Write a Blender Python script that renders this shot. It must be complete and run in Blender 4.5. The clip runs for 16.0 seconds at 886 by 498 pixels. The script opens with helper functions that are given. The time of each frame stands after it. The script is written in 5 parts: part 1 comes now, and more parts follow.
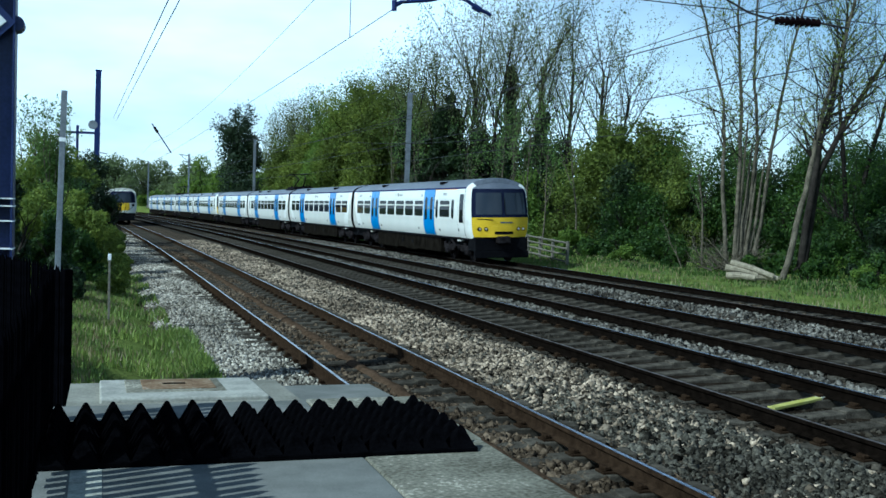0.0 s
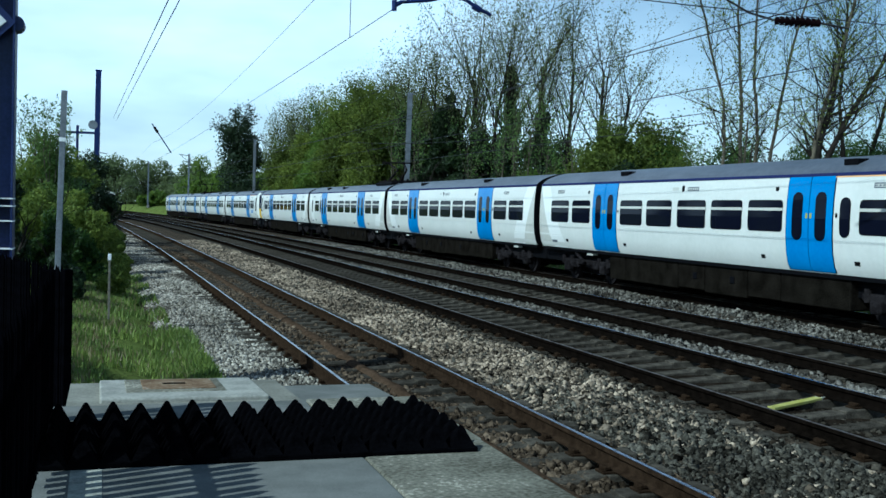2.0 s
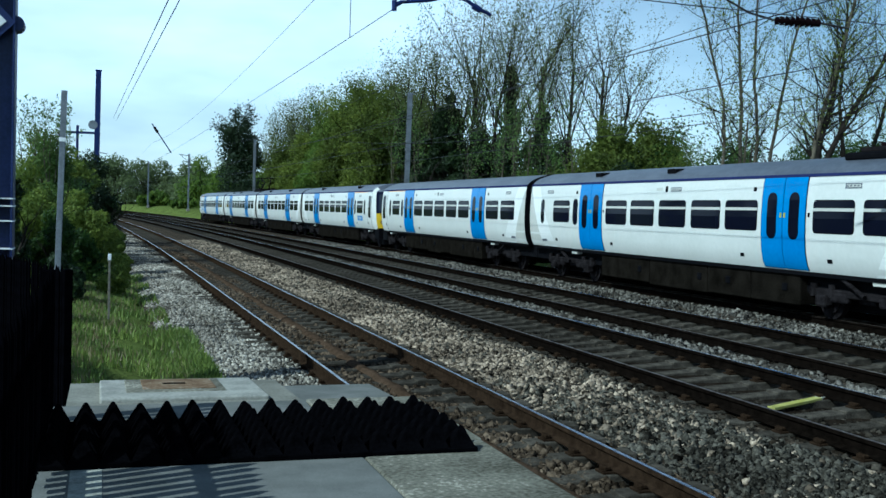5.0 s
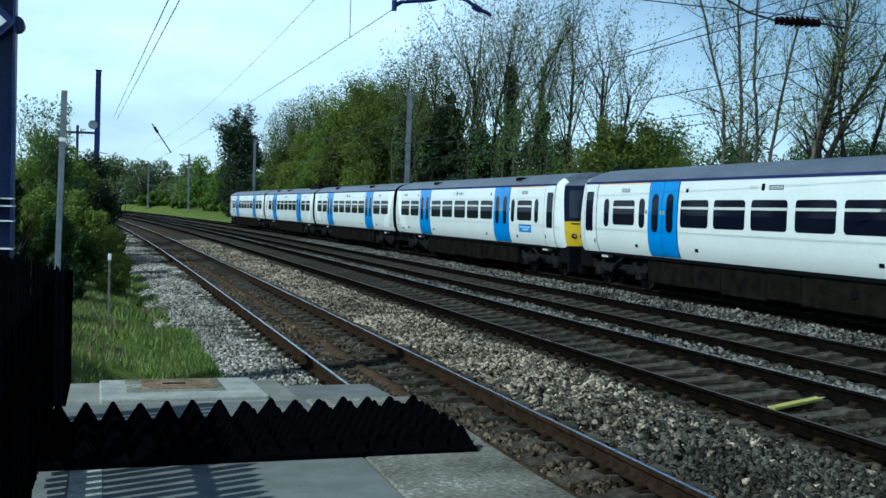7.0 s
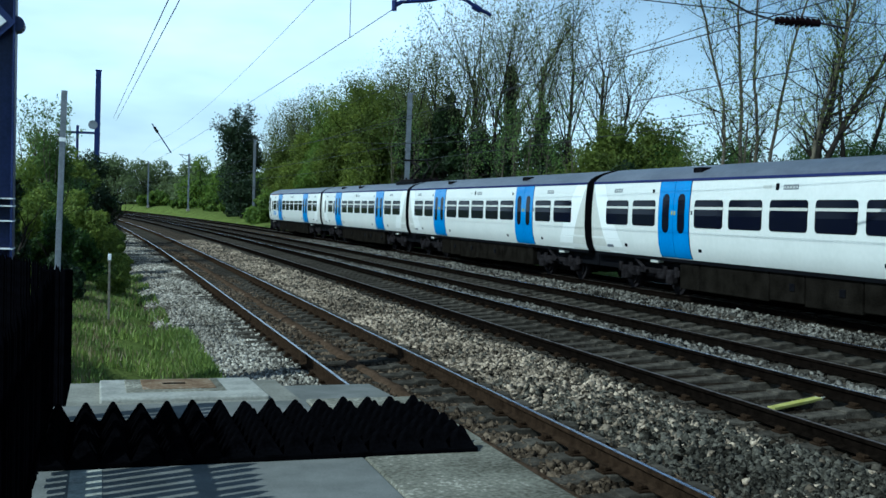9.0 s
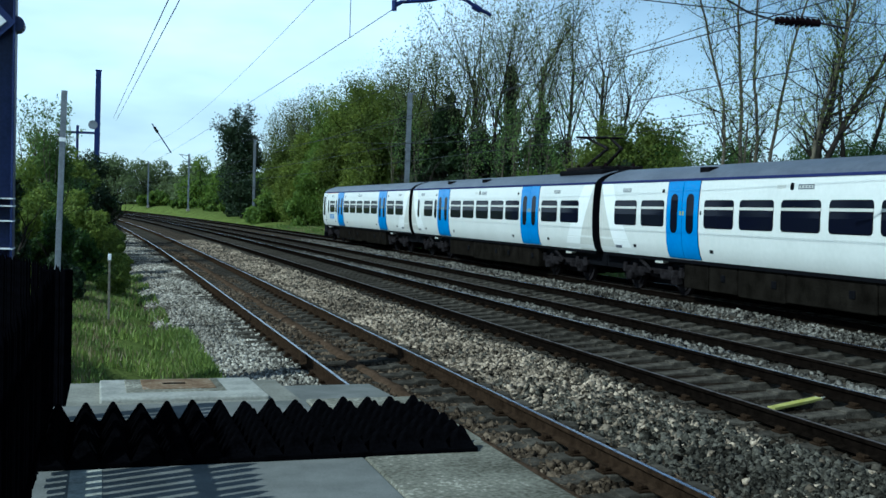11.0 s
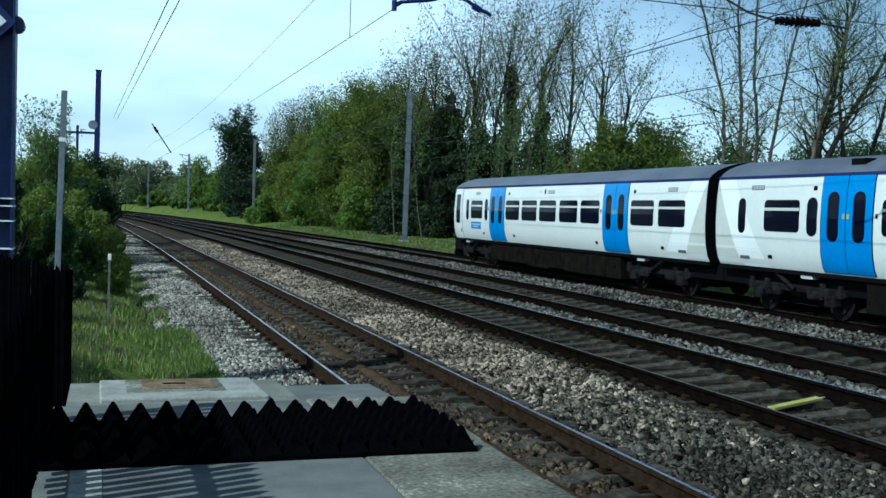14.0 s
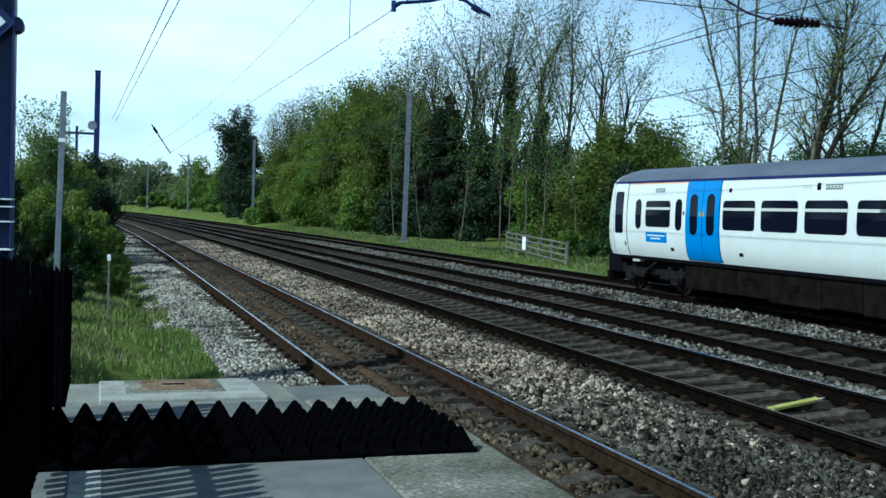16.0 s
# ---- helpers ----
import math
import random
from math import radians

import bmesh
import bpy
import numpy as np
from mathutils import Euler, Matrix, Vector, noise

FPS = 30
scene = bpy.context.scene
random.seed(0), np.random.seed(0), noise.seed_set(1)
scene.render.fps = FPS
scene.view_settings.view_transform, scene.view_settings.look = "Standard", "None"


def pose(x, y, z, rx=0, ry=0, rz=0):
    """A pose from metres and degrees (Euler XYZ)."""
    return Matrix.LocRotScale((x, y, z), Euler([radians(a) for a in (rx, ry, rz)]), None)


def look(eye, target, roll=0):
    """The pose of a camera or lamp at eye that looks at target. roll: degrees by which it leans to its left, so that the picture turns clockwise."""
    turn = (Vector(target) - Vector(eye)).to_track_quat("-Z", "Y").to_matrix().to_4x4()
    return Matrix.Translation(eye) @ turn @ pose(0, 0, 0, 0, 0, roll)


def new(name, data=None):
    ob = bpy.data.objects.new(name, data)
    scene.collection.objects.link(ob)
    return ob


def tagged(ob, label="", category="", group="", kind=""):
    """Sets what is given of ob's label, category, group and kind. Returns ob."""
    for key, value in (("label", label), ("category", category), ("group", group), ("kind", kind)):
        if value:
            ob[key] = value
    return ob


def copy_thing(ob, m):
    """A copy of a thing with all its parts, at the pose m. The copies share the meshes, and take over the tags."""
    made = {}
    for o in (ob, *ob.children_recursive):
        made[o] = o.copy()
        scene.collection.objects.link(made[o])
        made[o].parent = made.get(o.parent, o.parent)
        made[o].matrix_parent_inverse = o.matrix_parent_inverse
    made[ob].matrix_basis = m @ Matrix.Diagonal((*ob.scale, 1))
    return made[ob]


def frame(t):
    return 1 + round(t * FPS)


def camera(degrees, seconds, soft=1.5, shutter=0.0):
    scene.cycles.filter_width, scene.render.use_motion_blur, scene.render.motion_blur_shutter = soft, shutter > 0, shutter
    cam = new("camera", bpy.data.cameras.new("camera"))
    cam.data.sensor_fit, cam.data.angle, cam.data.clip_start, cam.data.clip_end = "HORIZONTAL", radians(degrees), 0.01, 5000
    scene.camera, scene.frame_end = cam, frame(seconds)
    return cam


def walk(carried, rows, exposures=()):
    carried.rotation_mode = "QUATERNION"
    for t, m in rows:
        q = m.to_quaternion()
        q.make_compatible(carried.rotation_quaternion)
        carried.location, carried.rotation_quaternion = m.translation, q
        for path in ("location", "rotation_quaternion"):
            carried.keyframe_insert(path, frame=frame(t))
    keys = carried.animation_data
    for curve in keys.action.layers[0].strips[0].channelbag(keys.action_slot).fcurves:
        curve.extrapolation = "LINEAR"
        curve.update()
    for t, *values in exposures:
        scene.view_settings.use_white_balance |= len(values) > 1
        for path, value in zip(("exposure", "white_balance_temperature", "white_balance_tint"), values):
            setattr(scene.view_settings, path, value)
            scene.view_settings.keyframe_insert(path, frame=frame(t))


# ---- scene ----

EXPO, KELVIN, TINT, SKY = -0.2, 4980, -8, 0.08

EYE = Vector((0.0, 0.0, 2.129))
AXIS_F = Vector((0.3084, 0.9506, -0.0352))
AXIS_R = Vector((0.951, -0.307, 0.029))
AXIS_U = Vector((-0.017, 0.043, 0.999))


def aim(dx=0.0, dy=0.0):
    """The camera on its platform, shaken by a small turn (thousandths)."""
    return look(EYE, EYE + AXIS_F * 100 + AXIS_R * dx * 0.1 + AXIS_U * dy * 0.1, 1.684)


cam = camera(45.33, 16.0, soft=1.55)
walk(cam, [(0, aim()), (14.2, aim()), (14.5, aim(-0.6, -0.4)), (14.8, aim()), (15.2, aim()), (15.5, aim(-0.6, -0.9)),
           (15.8, aim(0, 0.2)), (16.0, aim(0.5, 0.6))], exposures=[(0, EXPO + 0.22, KELVIN, TINT), (0.8, EXPO + 0.1, KELVIN, TINT), (1.6, EXPO - 0.04, KELVIN, TINT), (14.6, EXPO - 0.02, KELVIN, TINT),
                      (16, EXPO + 0.15, KELVIN, TINT)])

# ---- light ----
SUN_TO = Vector((-0.88, -0.34, 0.78)).normalized()
sun = new("sun", bpy.data.lights.new("sun", "SUN"))
sun.data.energy, sun.data.angle, sun.data.color = 5.0, radians(0.6), (1.0, 0.95, 0.86)
sun.rotation_euler = SUN_TO.to_track_quat("Z", "Y").to_euler()

world = bpy.data.worlds.new("world")
scene.world = world
world.use_nodes = True
wn, wl = world.node_tree.nodes, world.node_tree.links
wn.clear()
sky = wn.new("ShaderNodeTexSky")
sky.sky_type, sky.sun_disc = "NISHITA", False
sky.sun_elevation = math.asin(SUN_TO.z)
sky.sun_rotation = math.atan2(SUN_TO.x, SUN_TO.y)
sky.air_density, sky.dust_density, sky.ozone_density = 1.15, 0.25, 4.0
coord = wn.new("ShaderNodeTexCoord")
mapping = wn.new("ShaderNodeMapping")
mapping.inputs["Scale"].default_value = (1.0, 1.0, 3.2)
cloud = wn.new("ShaderNodeTexNoise")
cloud.inputs["Scale"].default_value, cloud.inputs["Detail"].default_value = 2.2, 5.0
ramp = wn.new("ShaderNodeMapRange")
ramp.inputs["From Min"].default_value, ramp.inputs["From Max"].default_value = 0.36, 0.66
ramp.inputs["To Min"].default_value, ramp.inputs["To Max"].default_value = 0.35, 1.0
mix = wn.new("ShaderNodeMix")
mix.data_type = "RGBA"
mix.inputs["B"].default_value = (20.4, 21.8, 23.2, 1)
back = wn.new("ShaderNodeBackground")
back.inputs["Strength"].default_value = SKY
wout = wn.new("ShaderNodeOutputWorld")
wl.new(coord.outputs["Generated"], mapping.inputs["Vector"])
wl.new(mapping.outputs["Vector"], cloud.inputs["Vector"])
wl.new(cloud.outputs["Fac"], ramp.inputs["Value"])
sep = wn.new("ShaderNodeSeparateXYZ")
wl.new(coord.outputs["Generated"], sep.inputs["Vector"])
haze = wn.new("ShaderNodeMapRange")
haze.interpolation_type = "SMOOTHSTEP"
haze.inputs["From Min"].default_value, haze.inputs["From Max"].default_value = 0.0, 0.62
haze.inputs["To Min"].default_value, haze.inputs["To Max"].default_value = 1.0, 0.12
wl.new(sep.outputs["Z"], haze.inputs["Value"])
veil = wn.new("ShaderNodeMath")
veil.operation = "MULTIPLY"
wl.new(ramp.outputs["Result"], veil.inputs[0])
wl.new(haze.outputs["Result"], veil.inputs[1])
bank = wn.new("ShaderNodeMapRange")
bank.interpolation_type = "SMOOTHSTEP"
bank.inputs["From Min"].default_value, bank.inputs["From Max"].default_value = 0.12, 0.68
bank.inputs["To Min"].default_value, bank.inputs["To Max"].default_value = 1.0, 0.40
wl.new(sep.outputs["X"], bank.inputs["Value"])
thin = wn.new("ShaderNodeMath")
thin.operation = "MULTIPLY"
wl.new(veil.outputs[0], thin.inputs[0])
wl.new(bank.outputs["Result"], thin.inputs[1])
wl.new(thin.outputs[0], mix.inputs["Factor"])
wl.new(sky.outputs["Color"], mix.inputs["A"])
wl.new(mix.outputs["Result"], back.inputs["Color"])
wl.new(back.outputs["Background"], wout.inputs["Surface"])


# ---- materials ----
def mat(name, a, b=None, rough=0.7, metal=0.0, scale=8.0, fine=60.0, bump=0.3, depth=0.01, island=0.0, rnd=0.0, spec=0.0, third=None,
        coat=0.0):
    """Two colours mixed by coarse and fine noise, with relief; island, rnd: spread of brightness between pieces."""
    m = bpy.data.materials.new(name)
    m.use_nodes = True
    n, l = m.node_tree.nodes, m.node_tree.links
    bsdf = n["Principled BSDF"]
    b = b or a
    tc = n.new("ShaderNodeTexCoord")
    n1, n2 = n.new("ShaderNodeTexNoise"), n.new("ShaderNodeTexNoise")
    n1.inputs["Scale"].default_value, n1.inputs["Detail"].default_value = scale, 6
    n2.inputs["Scale"].default_value, n2.inputs["Detail"].default_value = fine, 3
    l.new(tc.outputs["Object"], n1.inputs["Vector"])
    l.new(tc.outputs["Object"], n2.inputs["Vector"])
    ma = n.new("ShaderNodeMath")
    ma.operation = "MULTIPLY_ADD"
    ma.inputs[1].default_value = 0.55
    l.new(n1.outputs["Fac"], ma.inputs[0])
    mb = n.new("ShaderNodeMath")
    mb.operation = "MULTIPLY"
    mb.inputs[1].default_value = 0.45
    l.new(n2.outputs["Fac"], mb.inputs[0])
    l.new(mb.outputs[0], ma.inputs[2])
    cr = n.new("ShaderNodeValToRGB")
    cr.color_ramp.elements[0].position, cr.color_ramp.elements[1].position = 0.36, 0.64
    cr.color_ramp.elements[0].color, cr.color_ramp.elements[1].color = (*a, 1), (*b, 1)
    if third:
        e = cr.color_ramp.elements.new(0.56)
        e.color = (*third, 1)
    l.new(ma.outputs[0], cr.inputs["Fac"])
    colour = cr.outputs["Color"]
    if island or rnd:
        src = n.new("ShaderNodeNewGeometry").outputs["Random Per Island"] if island else n.new("ShaderNodeObjectInfo").outputs["Random"]
        k = island or rnd
        mr = n.new("ShaderNodeMapRange")
        mr.inputs["To Min"].default_value, mr.inputs["To Max"].default_value = 1 - k, 1 + k
        l.new(src, mr.inputs["Value"])
        mx = n.new("ShaderNodeMix")
        mx.data_type, mx.blend_type = "RGBA", "MULTIPLY"
        mx.inputs["Factor"].default_value = 1
        l.new(colour, mx.inputs["A"])
        l.new(mr.outputs["Result"], mx.inputs["B"])
        colour = mx.outputs["Result"]
    l.new(colour, bsdf.inputs["Base Color"])
    bsdf.inputs["Roughness"].default_value, bsdf.inputs["Metallic"].default_value = rough, metal
    bsdf.inputs["Specular IOR Level"].default_value = spec
    bsdf.inputs["Coat Weight"].default_value = coat
    if bump:
        bp = n.new("ShaderNodeBump")
        bp.inputs["Strength"].default_value, bp.inputs["Distance"].default_value = bump, depth
        l.new(ma.outputs[0], bp.inputs["Height"])
        l.new(bp.outputs["Normal"], bsdf.inputs["Normal"])
    return m


def leaf_mat(name, a, b, third=None, trans=0.35):
    """Leaves: colour varies from leaf to leaf, some light passes through."""
    m = bpy.data.materials.new(name)
    m.use_nodes = True
    n, l = m.node_tree.nodes, m.node_tree.links
    bsdf = n["Principled BSDF"]
    geo = n.new("ShaderNodeNewGeometry")
    cr = n.new("ShaderNodeValToRGB")
    cr.color_ramp.elements[0].color, cr.color_ramp.elements[1].color = (*a, 1), (*b, 1)
    if third:
        e = cr.color_ramp.elements.new(0.5)
        e.color = (*third, 1)
    tc = n.new("ShaderNodeTexCoord")
    no = n.new("ShaderNodeTexNoise")
    no.inputs["Scale"].default_value = 0.5
    l.new(tc.outputs["Object"], no.inputs["Vector"])
    ad = n.new("ShaderNodeMath")
    ad.operation = "MULTIPLY_ADD"
    ad.inputs[1].default_value = 0.5
    l.new(geo.outputs["Random Per Island"], ad.inputs[0])
    sb = n.new("ShaderNodeMath")
    sb.operation = "MULTIPLY_ADD"
    sb.inputs[1].default_value, sb.inputs[2].default_value = 1.2, -0.35
    l.new(no.outputs["Fac"], sb.inputs[0])
    l.new(sb.outputs[0], ad.inputs[2])
    l.new(ad.outputs[0], cr.inputs["Fac"])
    l.new(cr.outputs["Color"], bsdf.inputs["Base Color"])
    bsdf.inputs["Roughness"].default_value = 0.6
    bsdf.inputs["Specular IOR Level"].default_value = 0.25
    tr = n.new("ShaderNodeBsdfTranslucent")
    l.new(cr.outputs["Color"], tr.inputs["Color"])
    ms = n.new("ShaderNodeMixShader")
    ms.inputs["Fac"].default_value = trans
    l.new(bsdf.outputs[0], ms.inputs[1])
    l.new(tr.outputs[0], ms.inputs[2])
    l.new(ms.outputs[0], n["Material Output"].inputs["Surface"])
    return m


BALLAST = mat("ballast", (0.016, 0.0125, 0.009), (0.15, 0.12, 0.088), 0.95, scale=6, fine=26, bump=1.0, depth=0.06, third=(0.065, 0.052, 0.038))
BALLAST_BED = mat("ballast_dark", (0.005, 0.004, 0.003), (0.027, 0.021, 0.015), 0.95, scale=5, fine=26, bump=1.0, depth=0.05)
STONE = mat("ballast_stone", (0.03, 0.023, 0.016), (0.36, 0.29, 0.21), 0.9, scale=0.6, fine=40, bump=0.4, island=0.95)
STONE_GREY = mat("ballast_stone_grey", (0.02, 0.018, 0.014), (0.18, 0.165, 0.14), 0.9, scale=0.6, fine=40, bump=0.4, island=0.95)
STONE_PALE = mat("ballast_stone_pale", (0.09, 0.08, 0.062), (0.42, 0.385, 0.32), 0.9, scale=0.7, fine=40, bump=0.4, island=0.7)
STONE_DARK = mat("ballast_stone_dark", (0.016, 0.012, 0.008), (0.125, 0.094, 0.064), 0.9, scale=0.7, fine=40, bump=0.4, island=0.7)
SLEEPER = mat("sleeper_concrete", (0.018, 0.016, 0.0125), (0.088, 0.077, 0.061), 0.9, scale=7, fine=70, bump=0.5, rnd=0.25)
RUST = mat("rail_rust", (0.011, 0.007, 0.0045), (0.04, 0.026, 0.016), 0.85, scale=9, fine=80, bump=0.4, depth=0.004)
RUST_DARK = mat("rail_rust_dark", (0.0016, 0.0013, 0.001), (0.009, 0.0066, 0.005), 0.85, scale=9, fine=80, bump=0.4, depth=0.004)
DIRT = mat("rusty_dust", (0.03, 0.02, 0.012), (0.085, 0.056, 0.036), 0.95, scale=5, fine=40, bump=0.8, depth=0.03)
RUST_STAIN = mat("rust_stained_concrete", (0.10, 0.06, 0.035), (0.30, 0.25, 0.19), 0.95, scale=5, fine=30, bump=0.6, depth=0.02, third=(0.21, 0.15, 0.095))
STONE_BLACK = mat("black_ballast_stone", (0.005, 0.0045, 0.0035), (0.05, 0.043, 0.033), 0.9, scale=0.8, fine=40, bump=0.4, island=0.9)
# STONE's darker copy: lens falloff towards the view's lower corner, in the colour
STONE_DIMMED = mat("dimmed_ballast_stone", (0.008, 0.0072, 0.0056), (0.1, 0.092, 0.073), 0.85, scale=0.8, fine=40, bump=0.4, island=0.9)
STEEL = mat("rail_polished", (0.26, 0.25, 0.29), (0.44, 0.43, 0.48), 0.26, 1.0, scale=3, fine=90, bump=0.05, spec=0.2)
STEEL_DULL = mat("rail_dull", (0.07, 0.055, 0.045), (0.13, 0.105, 0.09), 0.5, 0.5, scale=3, fine=90, bump=0.05, spec=0.2)
GRASS = mat("grass_ground", (0.06, 0.07, 0.02), (0.15, 0.19, 0.045), 0.95, scale=0.8, fine=14, bump=1.0, depth=0.08)
STRAW = leaf_mat("dry_grass", (0.13, 0.10, 0.05), (0.30, 0.26, 0.14), (0.2, 0.17, 0.08), trans=0.2)
BLADE = leaf_mat("grass_blades", (0.08, 0.12, 0.026), (0.28, 0.34, 0.072), (0.15, 0.205, 0.042), trans=0.3)
# BLADE's darker copy, the trees' shade on the verge put into its colour
VERGE_SHADED = leaf_mat("shaded_verge_blades", (0.055, 0.085, 0.018), (0.19, 0.24, 0.052), (0.10, 0.145, 0.03), trans=0.3)
CONCRETE = mat("platform_concrete", (0.15, 0.145, 0.12), (0.28, 0.27, 0.225), 0.9, scale=3.0, fine=50, bump=0.3)
CONCRETE_PALE = mat("pale_concrete", (0.22, 0.215, 0.19), (0.38, 0.37, 0.32), 0.92, scale=5.0, fine=45, bump=0.5)
CONCRETE_OLD = mat("old_concrete", (0.07, 0.066, 0.05), (0.4, 0.375, 0.3), 0.92, scale=1.8, fine=45, bump=0.5, third=(0.2, 0.19, 0.15))
ASPHALT = mat("platform_asphalt", (0.11, 0.112, 0.102), (0.19, 0.19, 0.175), 0.88, scale=4.0, fine=140, bump=0.35, depth=0.004)
RUBBER = mat("black_rubber", (0.0007, 0.0007, 0.001), (0.003, 0.003, 0.0038), 0.75, scale=9, fine=70, bump=0.3, depth=0.004)
BLACK_PAINT = mat("black_fence_paint", (0.0005, 0.0005, 0.0007), (0.002, 0.002, 0.003), 0.6, scale=12, fine=90, bump=0.2, depth=0.003)
NAVY = mat("navy_paint", (0.01, 0.017, 0.065), (0.022, 0.034, 0.12), 0.45, scale=3, fine=40, bump=0.1, spec=0.2)
LINE_PAINT = mat("worn_line_paint", (0.2, 0.2, 0.17), (0.42, 0.42, 0.36), 0.8, scale=9, fine=60, bump=0.2)
WHITE_SIGN = mat("white_sign", (0.72, 0.73, 0.74), (0.8, 0.8, 0.8), 0.5, bump=0.05)
GALV = mat("galvanised_steel", (0.13, 0.14, 0.16), (0.24, 0.255, 0.28), 0.55, 0.5, scale=3, fine=50, bump=0.1, spec=0.2)
MAST_DARK = mat("dark_mast", (0.008, 0.015, 0.07), (0.018, 0.03, 0.13), 0.6, 0.2, scale=3, fine=50, bump=0.1, spec=0.2)
WIRE = mat("wire", (0.03, 0.03, 0.032), (0.05, 0.05, 0.052), 0.5, 0.6, bump=0)
BROWN_INS = mat("insulator", (0.005, 0.003, 0.004), (0.011, 0.006, 0.007), 0.4, bump=0)
TRAIN_WHITE = mat("white_train_paint", (0.6, 0.605, 0.555), (0.66, 0.66, 0.61), 0.32, scale=0.9, fine=9, bump=0.02, coat=0.2, spec=0.2)
TRAIN_BRIGHT = mat("bright_livery_white", (0.72, 0.73, 0.69), (0.77, 0.77, 0.73), 0.32, scale=0.9, fine=9, bump=0.02, coat=0.2, spec=0.2)
TRAIN_CREAM = mat("offwhite_train_paint", (0.48, 0.475, 0.42), (0.55, 0.54, 0.48), 0.35, scale=0.9, fine=9, bump=0.02, coat=0.2, spec=0.2)
TRAIN_BLUE = mat("blue_door_paint", (0.016, 0.17, 0.47), (0.022, 0.205, 0.53), 0.32, scale=1.5, fine=12, bump=0.02, coat=0.2, spec=0.2)
TRAIN_YELLOW = mat("yellow_front_paint", (0.5, 0.34, 0.008), (0.6, 0.41, 0.015), 0.4, scale=2, fine=14, bump=0.03, spec=0.2)
TRAIN_ROOF = mat("grey_roof_paint", (0.06, 0.067, 0.084), (0.115, 0.125, 0.15), 0.38, scale=0.7, fine=8, bump=0.08, spec=0.5)
TRAIN_STRIPE = mat("navy_stripe", (0.02, 0.025, 0.09), (0.03, 0.035, 0.11), 0.4, bump=0)
TRAIN_NOSE = mat("dark_surround", (0.006, 0.008, 0.022), (0.012, 0.015, 0.033), 0.4, bump=0)
TRAIN_BLACK = mat("black_seal", (0.003, 0.003, 0.004), (0.006, 0.006, 0.007), 0.7, bump=0, spec=0.02)
# dirt and iron darkened further for the shade below the body's overhang
UNDER = mat("shaded_dirty_underframe", (0.003, 0.0026, 0.002), (0.014, 0.012, 0.0095), 0.9, scale=2.5, fine=30, bump=0.3)
BOGIE = mat("bogie_iron", (0.004, 0.0035, 0.0036), (0.024, 0.021, 0.022), 0.75, 0.1, scale=5, fine=40, bump=0.3)
LAMP_GLASS = mat("lamp_glass", (0.25, 0.22, 0.18), (0.4, 0.37, 0.3), 0.1, bump=0, spec=0.2)
ORANGE = mat("orange_line", (0.75, 0.42, 0.2), (0.8, 0.45, 0.22), 0.5, bump=0)
YELLOW_MARK = mat("yellow_marker", (0.3, 0.29, 0.05), (0.42, 0.4, 0.14), 0.7, scale=6, fine=50, bump=0.2)
WOOD_GREY = mat("weathered_wood", (0.09, 0.085, 0.07), (0.2, 0.185, 0.15), 0.85, scale=5, fine=40, bump=0.4)
LOGWOOD = mat("cut_log", (0.14, 0.12, 0.085), (0.32, 0.28, 0.2), 0.85, scale=6, fine=40, bump=0.5)
BARK = mat("bark", (0.01, 0.0085, 0.0075), (0.036, 0.031, 0.026), 0.95, scale=4, fine=30, bump=0.8, depth=0.03)
BARK_PALE = mat("pale_bark", (0.034, 0.03, 0.022), (0.15, 0.13, 0.095), 0.95, scale=4, fine=30, bump=0.6, depth=0.02)
GLASS = bpy.data.materials.new("tinted_glass")
GLASS.use_nodes = True
_g = GLASS.node_tree.nodes["Principled BSDF"]
_g.inputs["Base Color"].default_value = (0.004, 0.005, 0.012, 1)
_g.inputs["Roughness"].default_value = 0.06
_g.inputs["Specular IOR Level"].default_value = 0.07

SCREEN = GLASS.copy()
SCREEN.name = "windscreen_glass"
SCREEN.node_tree.nodes["Principled BSDF"].inputs["Specular IOR Level"].default_value = 0.35
SCREEN.node_tree.nodes["Principled BSDF"].inputs["Base Color"].default_value = (0.015, 0.02, 0.03, 1)


# ---- mesh helpers ----
def mesh_of(name, verts, faces, material, smooth=False):
    me = bpy.data.meshes.new(name)
    me.from_pydata([tuple(v) for v in verts], [], faces)
    me.materials.append(material)
    if smooth:
        me.polygons.foreach_set("use_smooth", [True] * len(me.polygons))
    me.update()
    return me


def part(name, bm, material, parent=None, label="", smooth=False):
    """Links a bmesh (or ready mesh) as one object, under a thing if one is given."""
    if isinstance(bm, bpy.types.Mesh):
        me = bm
    else:
        bmesh.ops.recalc_face_normals(bm, faces=bm.faces)
        me = bpy.data.meshes.new(name)
        bm.to_mesh(me)
        bm.free()
        me.materials.append(material)
        if smooth:
            me.polygons.foreach_set("use_smooth", [True] * len(me.polygons))
            me.set_sharp_from_angle(angle=0.6)
    ob = new(name, me)
    if parent:
        ob.parent = parent
    if label:
        ob["label"] = label
    return ob


